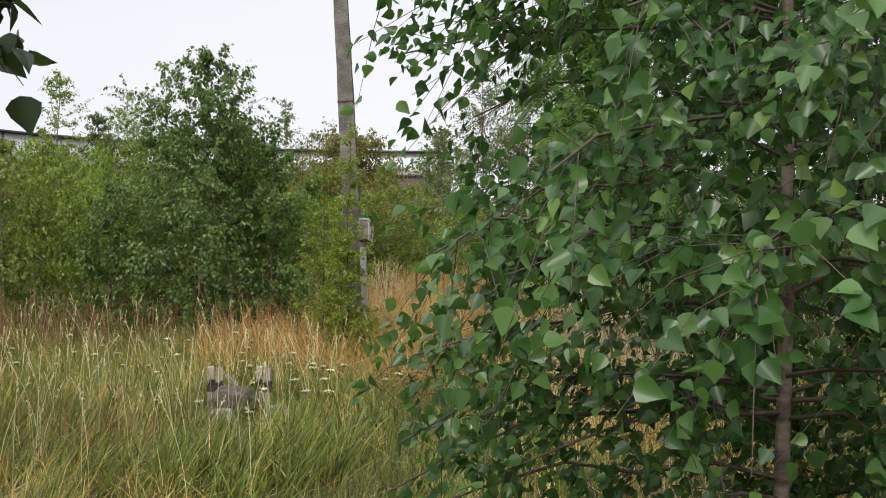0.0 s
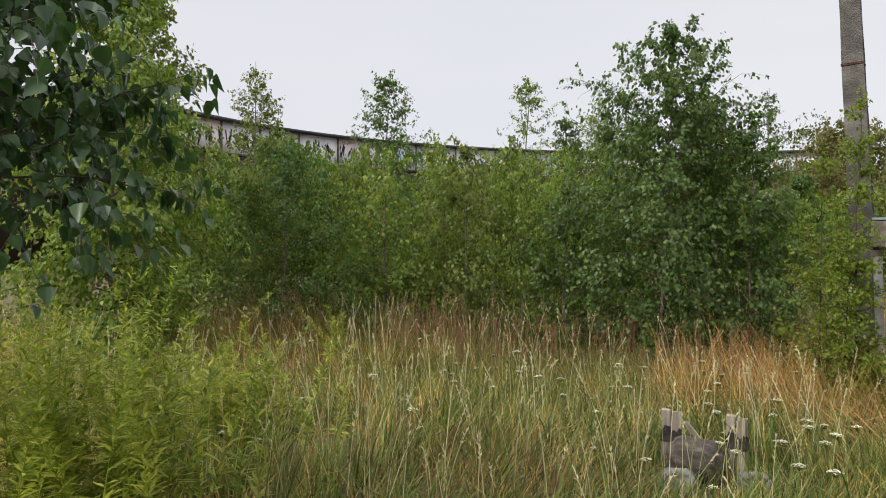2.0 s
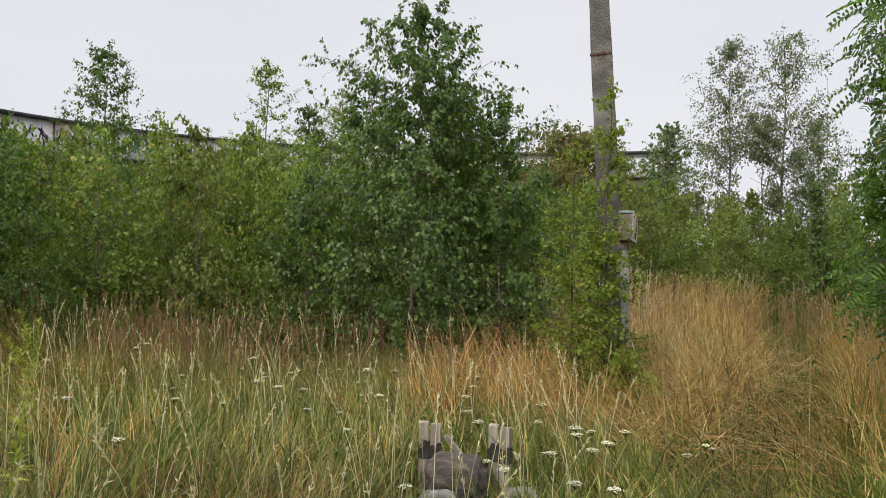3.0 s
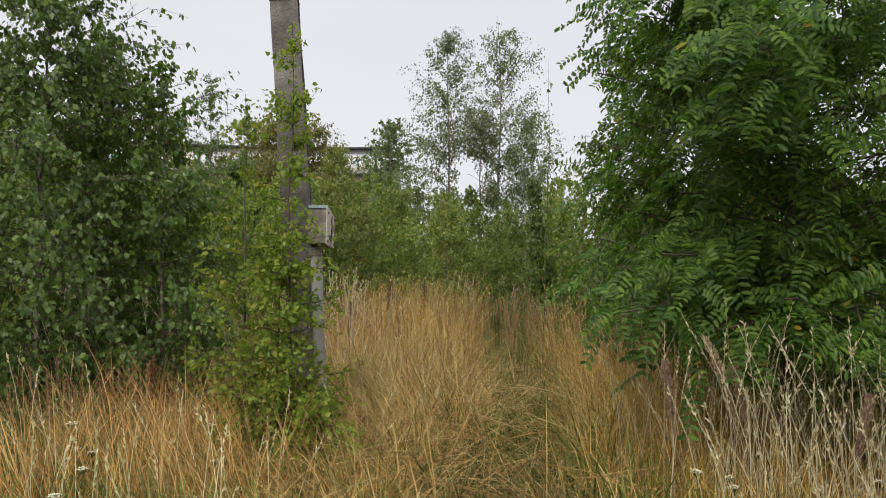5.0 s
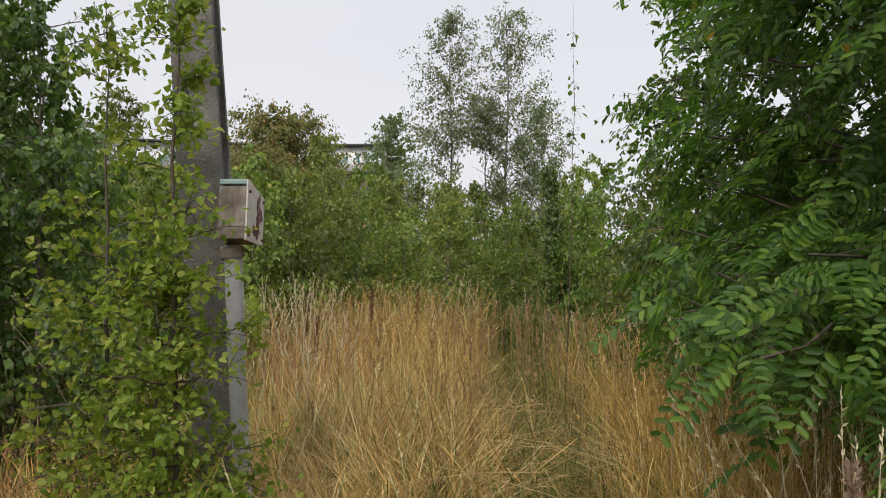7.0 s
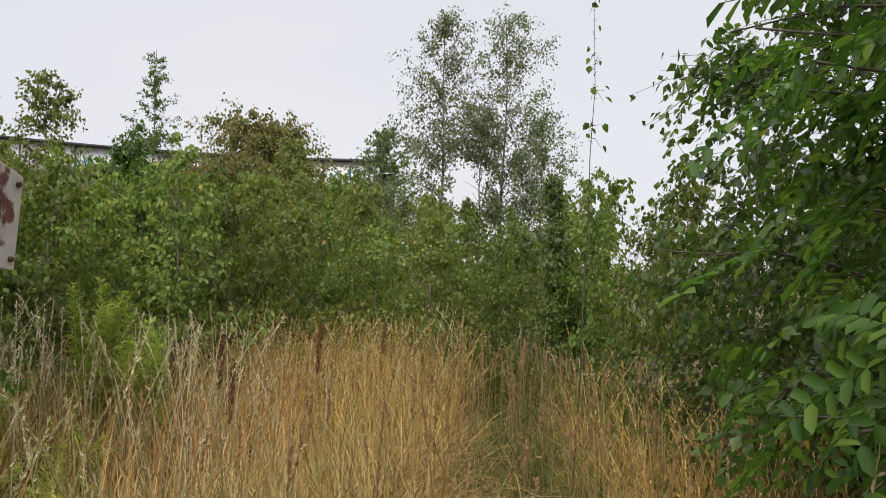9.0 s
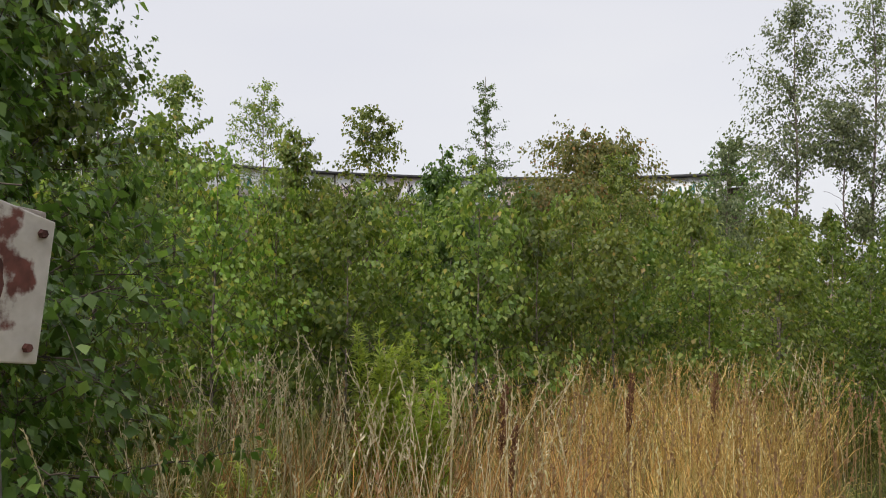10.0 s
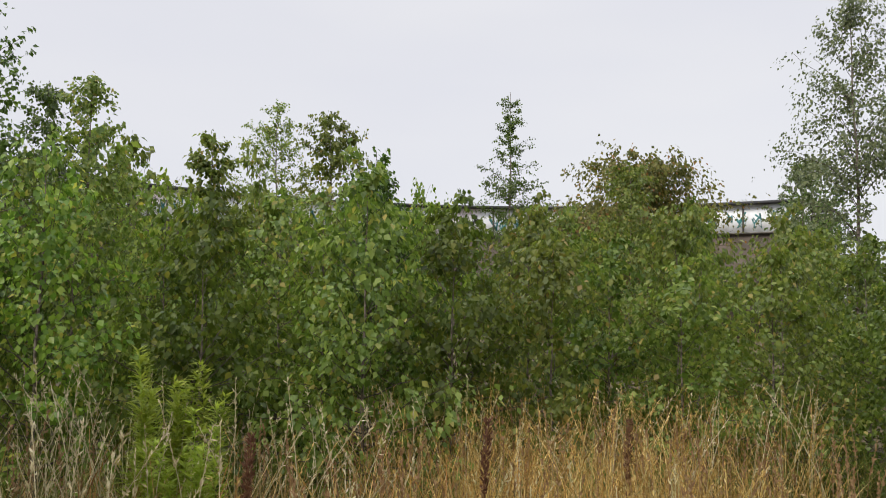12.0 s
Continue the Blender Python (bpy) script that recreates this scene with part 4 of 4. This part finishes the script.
for gap, lo, hi, tries, kinds in ((0.72, 0.0, 2.0, 5000, near_kinds), (1.2, 2.0, 4.6, 4000, near_kinds), (2.0, 4.6, 16.0, 4000, far_kinds)):
    for _ in range(tries):
        sx = g.uniform(-15, 7)
        sy = float(thicket_front(sx)) + g.uniform(lo, hi)
        if sy > 36 or (sx + 6.2) ** 2 + (sy - 35.6) ** 2 > 25 ** 2 and sx < 2 or sy < 18 and 0.6 < sx < 2.6:
            continue
        if min((sx - a) ** 2 + (sy - b) ** 2 for a, b in spots) < gap * gap:
            continue
        spots.append((sx, sy))
        k = kinds[int(g.integers(0, 5))] if sx < -2.5 else kinds[(1, 3, 4)[int(g.integers(0, 3))]]
        sc = g.uniform(0.8, 1.1) * (1.15 if sx < -7 else 1.0)
        high = g.uniform(2.0, 2.65) + 0.1 * min(sy - float(thicket_front(sx)), 8.0) + 0.75 * float(np.clip((-4.5 - sx) / 2.5, 0, 1))
        copy_thing(k, pose(sx, sy, float(land(sx, sy)), 0, 0, g.uniform(0, 360)) @ Matrix.Diagonal((sc, sc, high / HEIGHTS[k.name], 1)))


# ---- herbs ----
def goldenrod(x, y, h, seed, n=1, mat=None, dense=130):
    mat = mat or M_GOLDENROD
    rng = np.random.default_rng(seed)
    top = thing("goldenrod", x, y, float(land(x, y)), "bright green feathery goldenrod not yet in flower", "plant", "goldenrods")
    sets = []
    for _ in range(n):
        o = rng.normal(0, 0.1 if mat is M_FEATHER else 0.14, 2)
        le = rng.normal(0, 0.1 if mat is M_FEATHER else 0.2, 2)
        hh = h * rng.uniform(0.75, 1.0)
        s = np.linspace(0, 1, 6)
        line = np.column_stack([o[0] + le[0] * s ** 2, o[1] + le[1] * s ** 2, hh * s])
        v, q = tubes(line[None], np.linspace(0.004, 0.0015, 6)[None], 4)
        array_object("stem", v, [q], mat, top)
        k = dense
        u = rng.uniform(0.1, 1.0, k) ** 0.8
        p = np.column_stack([np.interp(u, s, line[:, j]) for j in range(3)])
        a = rng.uniform(0, 2 * np.pi, k)
        tip = np.column_stack([np.cos(a), np.sin(a), rng.uniform(-0.2, 0.9, k)])
        L = rng.uniform(0.07, 0.15, k) * (1.2 - 0.7 * u)
        sets.append(leaves(p, tip, np.tile([0, 0, 1.0], (k, 1)) + rng.normal(0, 0.2, (k, 3)), L, L * 0.2, "kite"))
    v, f = blend_sets(sets)
    tagged(array_object("foliage", v, f, mat, top), kind="stuff")
    return top


goldenrod(-2.0, 15.1, 1.48, 1, 11, M_FEATHER, 330)
goldenrod(-1.6, 14.9, 1.15, 2, 7, M_FEATHER, 260)
goldenrod(-6.9, 10.0, 0.85, 3, 5)
for i, (hx, hy, hh) in enumerate([(-1.75, 12.5, 0.75), (-1.35, 12.9, 0.6), (-2.1, 13.0, 0.85), (-1.6, 13.4, 0.7), (-2.4, 13.9, 0.8)]):
    goldenrod(hx, hy, hh, 200 + i, 5)
g = np.random.default_rng(8)
for i in range(17):
    goldenrod(-4.05 + g.uniform(-0.6, 0.55), 4.55 + g.uniform(-0.4, 0.6), g.uniform(1.1, 1.65), 10 + i, 5)
for i in range(9):
    goldenrod(-4.8 + g.uniform(-0.8, 0.6), 6.0 + g.uniform(-0.5, 0.9), g.uniform(0.8, 1.25), 30 + i, 5)


def wild_carrot(x, y, h, size, seed):
    rng = np.random.default_rng(seed)
    top = thing("wild_carrot", x, y, float(land(x, y)), "wild carrot with a flat white flower head", "flower", "wild carrots")
    s = np.linspace(0, 1, 5)
    le = rng.normal(0, 0.06, 2)
    line = np.column_stack([le[0] * s ** 2, le[1] * s ** 2, h * s])
    v, q = tubes(line[None], np.linspace(0.003, 0.0018, 5)[None], 4)
    array_object("stem", v, [q], M_GRASS_GREEN, top)
    k = 26
    a, r = np.arange(k) * 2.39996, size * np.sqrt((np.arange(k) + 0.5) / k)
    head = line[-1] + np.column_stack([np.cos(a) * r, np.sin(a) * r, 0.01 - 0.25 * r ** 2 / size + rng.normal(0, 0.003, k)])
    ray = np.stack([np.broadcast_to(line[-1] - [0, 0, 0.025], (k, 3)), head], 1)
    v, q = tubes(ray, np.full((k, 2), 0.0008), 3)
    array_object("umbel_frame", v, [q], M_GRASS_GREEN, top)
    m = k * 6
    p = np.repeat(head, 6, 0) + rng.normal(0, size * 0.06, (m, 3)) * [1, 1, 0.4]
    aa = rng.uniform(0, 2 * np.pi, m)
    L = np.full(m, size * 0.2)
    v, f = leaves(p, np.column_stack([np.cos(aa), np.sin(aa), np.full(m, 0.15)]), np.tile([0, 0, 1.0], (m, 1)), L, L, "kite")
    array_object("flower_head", v, f, M_UMBEL, top)


def thistle(x, y, h, seed):
    """A branched thistle gone to seed, with pale woolly heads."""
    rng = np.random.default_rng(seed)
    top = thing("thistle", x, y, float(land(x, y)), "grey-green thistle with pale woolly seed heads", "plant", "thistles")
    s = np.linspace(0, 1, 5)
    heads = []
    for _ in range(9):
        le, hh = rng.normal(0, 0.16, 2), h * rng.uniform(0.7, 1.0)
        line = np.column_stack([le[0] * s, le[1] * s, hh * s])
        v, q = tubes(line[None], np.linspace(0.005, 0.002, 5)[None], 4)
        array_object("stem", v, [q], M_GRASS_GREEN, top)
        heads.append(line[-1])
    for hd in heads:
        n = 60
        d = unit(rng.normal(0, 1, (n, 3)) + [0, 0, 0.5])
        L = rng.uniform(0.014, 0.03, n)
        v, f = leaves(np.tile(hd, (n, 1)), d, rng.normal(0, 1, (n, 3)), L, L * 0.3, "kite")
        array_object("woolly_head", v, f, M_SEED_GREY, top, "pale woolly seed head")


for i, (hx, hy, hh) in enumerate([(-7.75, 8.75, 1.0), (-8.05, 8.95, 0.9), (-7.5, 8.95, 0.85)]):
    thistle(hx, hy, hh, 400 + i)
g = np.random.default_rng(9)
for i in range(86):
    if i < 40:
        fx, fy = g.uniform(-5.6, -1.2), g.uniform(7.0, 10.6)
    elif i < 62:
        fx, fy = g.normal(-0.9, 0.6), g.uniform(6.6, 8.4)
    elif i < 74:
        fx, fy = g.uniform(0.7, 1.9), g.uniform(7.6, 9.0)
    else:
        fx, fy = g.uniform(-7, -4), g.uniform(5.5, 9.5)
    if abs(fx - float(track_x(fy))) < 0.35:
        continue
    wild_carrot(fx, fy, g.uniform(0.3, 0.52), g.uniform(0.018, 0.042), 100 + i)


def seed_spike(name, x, y, h, head, fat, lean, mat, label, seed):
    """One tall stem with a dense seed spike."""
    rng = np.random.default_rng(seed)
    top = thing(name, x, y, float(land(x, y)), label, "plant", "seed spikes")
    s = np.linspace(0, 1, 7)
    line = np.column_stack([lean[0] * s ** 2.5, lean[1] * s ** 2.5, h * s * (1 - 0.06 * s)])
    v, q = tubes(line[None], np.linspace(0.004, 0.0018, 7)[None], 5)
    array_object("stem", v, [q], mat, top)
    n = 420
    u = 1 - rng.random(n) * head / h
    p = np.column_stack([np.interp(u, s, line[:, j]) for j in range(3)])
    k = (1 - u) * h / head
    wide = fat * np.sin(np.pi * np.clip(k * 0.9 + 0.1, 0, 1)) ** 0.6
    a = rng.uniform(0, 2 * np.pi, n)
    p += np.column_stack([np.cos(a), np.sin(a), np.zeros(n)]) * (wide * rng.random(n))[:, None]
    tip = np.column_stack([np.cos(a) * 0.5, np.sin(a) * 0.5, rng.uniform(0.4, 1.2, n)])
    L = rng.uniform(0.014, 0.03, n)
    v, f = leaves(p, tip, rng.normal(0, 1, (n, 3)), L, L * 0.35, "kite")
    tagged(array_object("seed_head", v, f, mat, top), kind="stuff")


for i, (sx, sy, sh) in enumerate([(-1.05, 14.5, 1.2), (-0.95, 14.35, 1.0), (-0.5, 15.6, 1.15), (0.0, 16.4, 1.1), (-4.6, 10.9, 0.85), (-5.2, 11.0, 0.8), (-2.3, 11.2, 0.8), (-2.6, 11.1, 0.75), (-3.4, 10.7, 0.85)]):
    seed_spike("dock", sx, sy, sh, 0.42, 0.018, (0.03, 0.0), M_DOCK, "dark reddish-brown dry dock with a dense seed spike", 300 + i)
for i, (sx, sy, sh, lx) in enumerate([(0.98, 9.05, 1.02, -0.05), (1.42, 9.2, 1.12, -0.22), (1.5, 9.3, 0.95, -0.1), (1.75, 8.7, 0.9, 0.1)]):
    seed_spike("plume_grass", sx, sy, sh, 0.34, 0.024, (lx, 0.02), M_PLUME, "pinkish-tan plume grass bowing before the robinia", 320 + i)


# ---- concrete pole with its box and pipe ----
def boxed(bm, x0, x1, y0, y1, z0, z1, top=1.0, cx=0.0, cy=0.0):
    """A box that narrows towards its top."""
    vs = []
    for z, k in ((z0, 1.0), (z1, top)):
        for px, py in ((x0, y0), (x1, y0), (x1, y1), (x0, y1)):
            vs.append(bm.verts.new((cx + (px - cx) * k, cy + (py - cy) * k, z)))
    for f in ((3, 2, 1, 0), (4, 5, 6, 7), (0, 1, 5, 4), (1, 2, 6, 5), (2, 3, 7, 6), (3, 0, 4, 7)):
        bm.faces.new([vs[i] for i in f])


def bevelled(bm, amount, seg=2):
    bmesh.ops.bevel(bm, geom=bm.edges[:], offset=amount, segments=seg, affect="EDGES", profile=0.6)
    return bm


def concrete_pole():
    top = thing("utility_pole", -1.06, 11.2, -0.3, "leaning weathered concrete utility pole with a recessed side", "pole")
    top.matrix_basis = pose(-1.06, 11.08, -0.3, 0, -3.6, 0)
    for nm, (x0, x1, y0, y1) in (("flange", (-0.12, 0.12, -0.115, -0.06)), ("flange", (-0.12, 0.12, 0.06, 0.115)), ("web", (-0.12, 0.055, -0.0599, 0.0599))):
        bm = bmesh.new()
        boxed(bm, x0, x1, y0, y1, 0, 8.6, 0.55)
        bmesh.ops.subdivide_edges(bm, edges=[e for e in bm.edges if abs(e.verts[0].co.z - e.verts[1].co.z) > 1], cuts=24)
        rng = random.Random(nm + str(y0))
        for v in bm.verts:
            v.co.x += rng.uniform(-0.004, 0.004)
            v.co.y += rng.uniform(-0.003, 0.003)
        part(nm, bm, M_CONCRETE, top)
    bm = bmesh.new()
    boxed(bm, -0.106, 0.1, -0.1, 0.1, 3.68, 3.7)
    part("strap", bm, M_RUST, top, "dark rusty steel strap")
concrete_pole()


def junction_box():
    top = thing("junction_box", -1.03, 10.9, 1.57, "rusty cream-painted steel junction box fixed to the pole", "junction box", rz=-8)
    top.matrix_basis = pose(-1.045, 10.88, 1.59, -7, 0, -8)
    bm = bmesh.new()
    boxed(bm, -0.06, 0.07, 0.015, 0.11, 0.262, 0.285)
    part("bracket", bevelled(bm, 0.003), M_TURQ, top, "faded turquoise bracket")
    bm = bmesh.new()
    boxed(bm, -0.06, 0.075, 0.0, 0.26, 0, 0.25, 0.97, 0, 0.13)
    part("body", bevelled(bm, 0.006), M_BODY, top, "brown weathered box body")
    bm = bmesh.new()
    boxed(bm, 0.0755, 0.084, -0.006, 0.266, -0.006, 0.25)
    for v in bm.verts:
        if v.co.z > 0.2:
            v.co.z += 0.03 - 0.045 * (v.co.y / 0.26)
    part("cover", bevelled(bm, 0.003), M_BOX, top, "cream cover plate with flaked rusty patches")
    for by, bz in ((0.018, 0.02), (0.242, 0.02), (0.018, 0.225), (0.242, 0.21)):
        bm = bmesh.new()
        bmesh.ops.create_cone(bm, cap_ends=True, segments=6, radius1=0.0085, radius2=0.007, depth=0.01)
        bmesh.ops.transform(bm, matrix=pose(0.088, by, bz, 0, 90, 0), verts=bm.verts[:])
        part("bolt", bm, M_RUST, top, "rusted bolt")
    # flaked patches, a ragged thin scab of rust on the cover
    rng = random.Random(3)
    for cy, cz, ry, rz_ in ((0.165, 0.10, 0.024, 0.07), (0.15, 0.175, 0.012, 0.028), (0.11, 0.055, 0.026, 0.022), (0.155, 0.04, 0.02, 0.03)):
        bm = bmesh.new()
        k = 22
        ring = []
        for j in range(k):
            a = 2 * math.pi * j / k
            q = rng.uniform(0.65, 1.12)
            ring.append(bm.verts.new((0.0856, cy + math.cos(a) * ry * q, cz + math.sin(a) * rz_ * q)))
        bm.faces.new(ring)
        ext = bmesh.ops.extrude_face_region(bm, geom=bm.faces[:])
        for v in ext["geom"]:
            if isinstance(v, bmesh.types.BMVert):
                v.co.x -= 0.0012
        bmesh.ops.recalc_face_normals(bm, faces=bm.faces[:])
        part("rust_patch", bm, M_RUST, top, "flaked patch of dark red rust")


junction_box()


def conduit():
    top = thing("cable_pipe", -0.99, 11.0, -0.1, "grey painted cable pipe running down under the box", "pipe")
    top.matrix_basis = pose(-0.985, 11.0, -0.1, 0, -2.2, 0)
    a = np.array([[[0, 0, 0], [0.002, 0, 0.55], [-0.004, 0, 1.1], [0, 0, 1.66]]], float)
    v, q = tubes(a, np.full((1, 4), 0.045), 14)
    ob = array_object("pipe", v, [q], M_PIPE, top)
    ob.data.polygons.foreach_set("use_smooth", [True] * len(ob.data.polygons))
    bm = bmesh.new()
    boxed(bm, -0.05, 0.048, -0.049, 0.049, 1.6, 1.655)
    part("clamp", bevelled(bm, 0.004), M_BODY, top, "dark weathered clamp")


conduit()


# ---- burnt log seat in the meadow ----
def split_post(x, y, z, rz, h, label):
    top = thing("wooden_post", x, y, z, label, "post", "posts of the fire place", rz)
    for sx, hh in ((-0.038, h), (0.038, h * 0.97)):
        bm = bmesh.new()
        boxed(bm, sx - 0.034, sx + 0.034, -0.03, 0.03, 0, hh, 0.96, sx, 0)
        bmesh.ops.subdivide_edges(bm, edges=bm.edges[:], cuts=2)
        rng = random.Random(sx)
        for v in bm.verts:
            v.co += Vector((rng.uniform(-0.004, 0.004), rng.uniform(-0.004, 0.004), rng.uniform(-0.008, 0.008)))
        part("board", bm, M_WOOD, top)
        bm = bmesh.new()
        boxed(bm, sx - 0.0362, sx + 0.0362, -0.0322, 0.0322, hh * 0.5, hh * 0.72)
        bmesh.ops.subdivide_edges(bm, edges=bm.edges[:], cuts=3)
        for v in bm.verts:
            if v.co.z > hh * 0.7:
                v.co.z += rng.uniform(-0.03, 0.018)
        part("charred_band", bm, M_CHAR, top, "blackened burnt band")


def fire_place():
    gz = float(land(-1.9, 7.8))
    split_post(-2.13, 7.93, gz, 12, 0.46, "pale split wooden post with a burnt band")
    split_post(-1.68, 7.97, gz, -8, 0.46, "pale split wooden post, scorched at its foot")
    log = thing("burnt_log", -1.93, 7.8, gz + 0.14, "short smoke-blackened log lying between the posts", "log", rz=6)
    bm = bmesh.new()
    bmesh.ops.create_icosphere(bm, subdivisions=4, radius=1.0)
    for v in bm.verts:
        c = v.co.copy()
        n = noise.noise(c * 2.3) + 0.5 * noise.noise(c * 6)
        end = math.copysign(abs(c.x) ** 0.55, c.x)
        v.co = Vector((end * 0.2, c.y * 0.16, c.z * 0.165)) * (1 + 0.12 * n)
    body = part("bark", bm, M_LOG, log)
    body.data.polygons.foreach_set("use_smooth", [True] * len(body.data.polygons))
    bm = bmesh.new()
    bmesh.ops.create_icosphere(bm, subdivisions=3, radius=0.15)
    for v in bm.verts:
        v.co = Vector((v.co.x * 1.35, v.co.y * 0.6 - 0.09, v.co.z * 0.6 - 0.07)) + Vector((0, 0.03, 0.05)) * noise.noise(v.co * 11)
    part("charred_side", bm, M_CHAR, log, "cracked black charcoal side")
    for x, y, s, nm, lab in ((-1.95, 7.5, 0.125, "ash_stone", "pale ash-covered stone beside the log"), (-1.5, 7.72, 0.12, "stone_block", "pale broken block beside the post")):
        bm = bmesh.new()
        bmesh.ops.create_icosphere(bm, subdivisions=3, radius=s)
        for v in bm.verts:
            c = v.co / s
            c = Vector([math.copysign(abs(q) ** 0.6, q) for q in c])
            v.co = Vector((c.x * s * 0.95, c.y * s * 0.7, c.z * s * 0.75)) * (1 + 0.22 * noise.noise(v.co * 9) + 0.12 * noise.noise(v.co * 27))
        me = bpy.data.meshes.new(nm)
        bm.to_mesh(me)
        bm.free()
        me.materials.append(M_ASH)
        ob = new(nm, me)
        ob.matrix_basis = pose(x, y, gz + s * 0.45, 8, 0, 20)
        tagged(ob, lab, "stone")
    st = bpy.data.meshes.new("stick")
    bm = bmesh.new()
    boxed(bm, -0.02, 0.02, -0.012, 0.012, 0, 0.4, 0.8)
    bevelled(bm, 0.003)
    bm.to_mesh(st)
    bm.free()
    st.materials.append(M_WOOD)
    ob = new("stick", st)
    ob.matrix_basis = pose(-1.75, 7.85, gz + 0.1, 8, -38, 0)
    tagged(ob, "pale split stick leaning on the log", "stick")


fire_place()


# ---- curved depot building ----
CX, CY, RAD, ROOF = -6.2, 35.6, 27.4, 7.85


def arc(a0, a1, n):
    return np.radians(np.linspace(a0, a1, n))


def ring_wall(name, r0, r1, z0, z1, a0, a1, n, mat, parent, label=""):
    a = arc(a0, a1, n)
    d = np.column_stack([np.cos(a), np.sin(a)])
    v = np.concatenate([np.column_stack([d * r, np.full(n, z)]) for r, z in ((r0, z0), (r1, z0), (r1, z1), (r0, z1))])
    i = np.arange(n - 1)
    quads = [np.column_stack([k * n + i, k * n + i + 1, ((k + 1) % 4) * n + i + 1, ((k + 1) % 4) * n + i]) for k in range(4)]
    caps = [np.array([[0, n, 2 * n, 3 * n]]), np.array([[n - 1, 4 * n - 1, 3 * n - 1, 2 * n - 1]])]
    return array_object(name, v, quads + caps, mat, parent, label)


def depot():
    top = thing("depot_building", CX, CY, 0, "long curved depot with whitewashed graffiti band under black roof", "building")
    a0, a1 = 78.2, 205.0
    ring_wall("wall", RAD, RAD + 0.5, -0.2, ROOF - 1.75, a0, a1, 70, M_BRICK, top, "sooty brick lower wall")
    ring_wall("wall_band", RAD - 0.05, RAD + 0.45, ROOF - 1.75, ROOF - 0.165, a0, a1, 70, M_BAND, top, "whitewashed band covered with graffiti")
    ring_wall("sill", RAD - 0.2, RAD + 0.4, ROOF - 1.84, ROOF - 1.752, a0, a1, 70, M_CONCRETE, top, "concrete ledge")
    ring_wall("roof", RAD - 0.45, RAD + 6, ROOF - 0.16, ROOF, a0 - 0.3, a1, 70, M_ROOF, top)
    ring_wall("back_wall", RAD + 5.4, RAD + 5.8, -0.2, ROOF - 0.3, a0, a1, 40, M_BRICK, top)
    rng = np.random.default_rng(4)
    # pilasters between the bays
    for a in np.arange(a0 + 1, a1, 6.2):
        ring_wall("pilaster", RAD - 0.12, RAD, ROOF - 1.75, ROOF - 0.165, a, a + 0.2, 3, M_CONCRETE, top)
    # graffiti: unreadable letter shapes of bent strokes
    a = a0 + 2
    while a < 192:
        wide, hgt = rng.uniform(0.7, 1.1), rng.uniform(1.15, 1.45)
        ink = M_SPRAY if rng.random() < 0.7 else M_SPRAY_BLUE
        n_letters = int(rng.integers(4, 9))
        for j in range(n_letters):
            c = a + j * math.degrees(wide / RAD) * 0.8
            k = 9
            u = rng.uniform(-0.42, 0.42, (k, 2)) * [wide * 0.8, hgt]
            u[::2, 1] = np.abs(u[::2, 1])
            u[1::2, 1] = -np.abs(u[1::2, 1])
            an = np.radians(c) + u[:, 0] / RAD
            line = np.column_stack([np.cos(an) * (RAD - 0.055), np.sin(an) * (RAD - 0.055), ROOF - 1.03 + u[:, 1]])
            v, q = tubes(line[None], np.full((1, k), 0.05), 4)
            array_object("graffiti_letter", v, [q], ink, top, "spray-painted letter shape")
        a += n_letters * math.degrees(wide / RAD) * 0.8 + rng.uniform(0.2, 1.0)


depot()
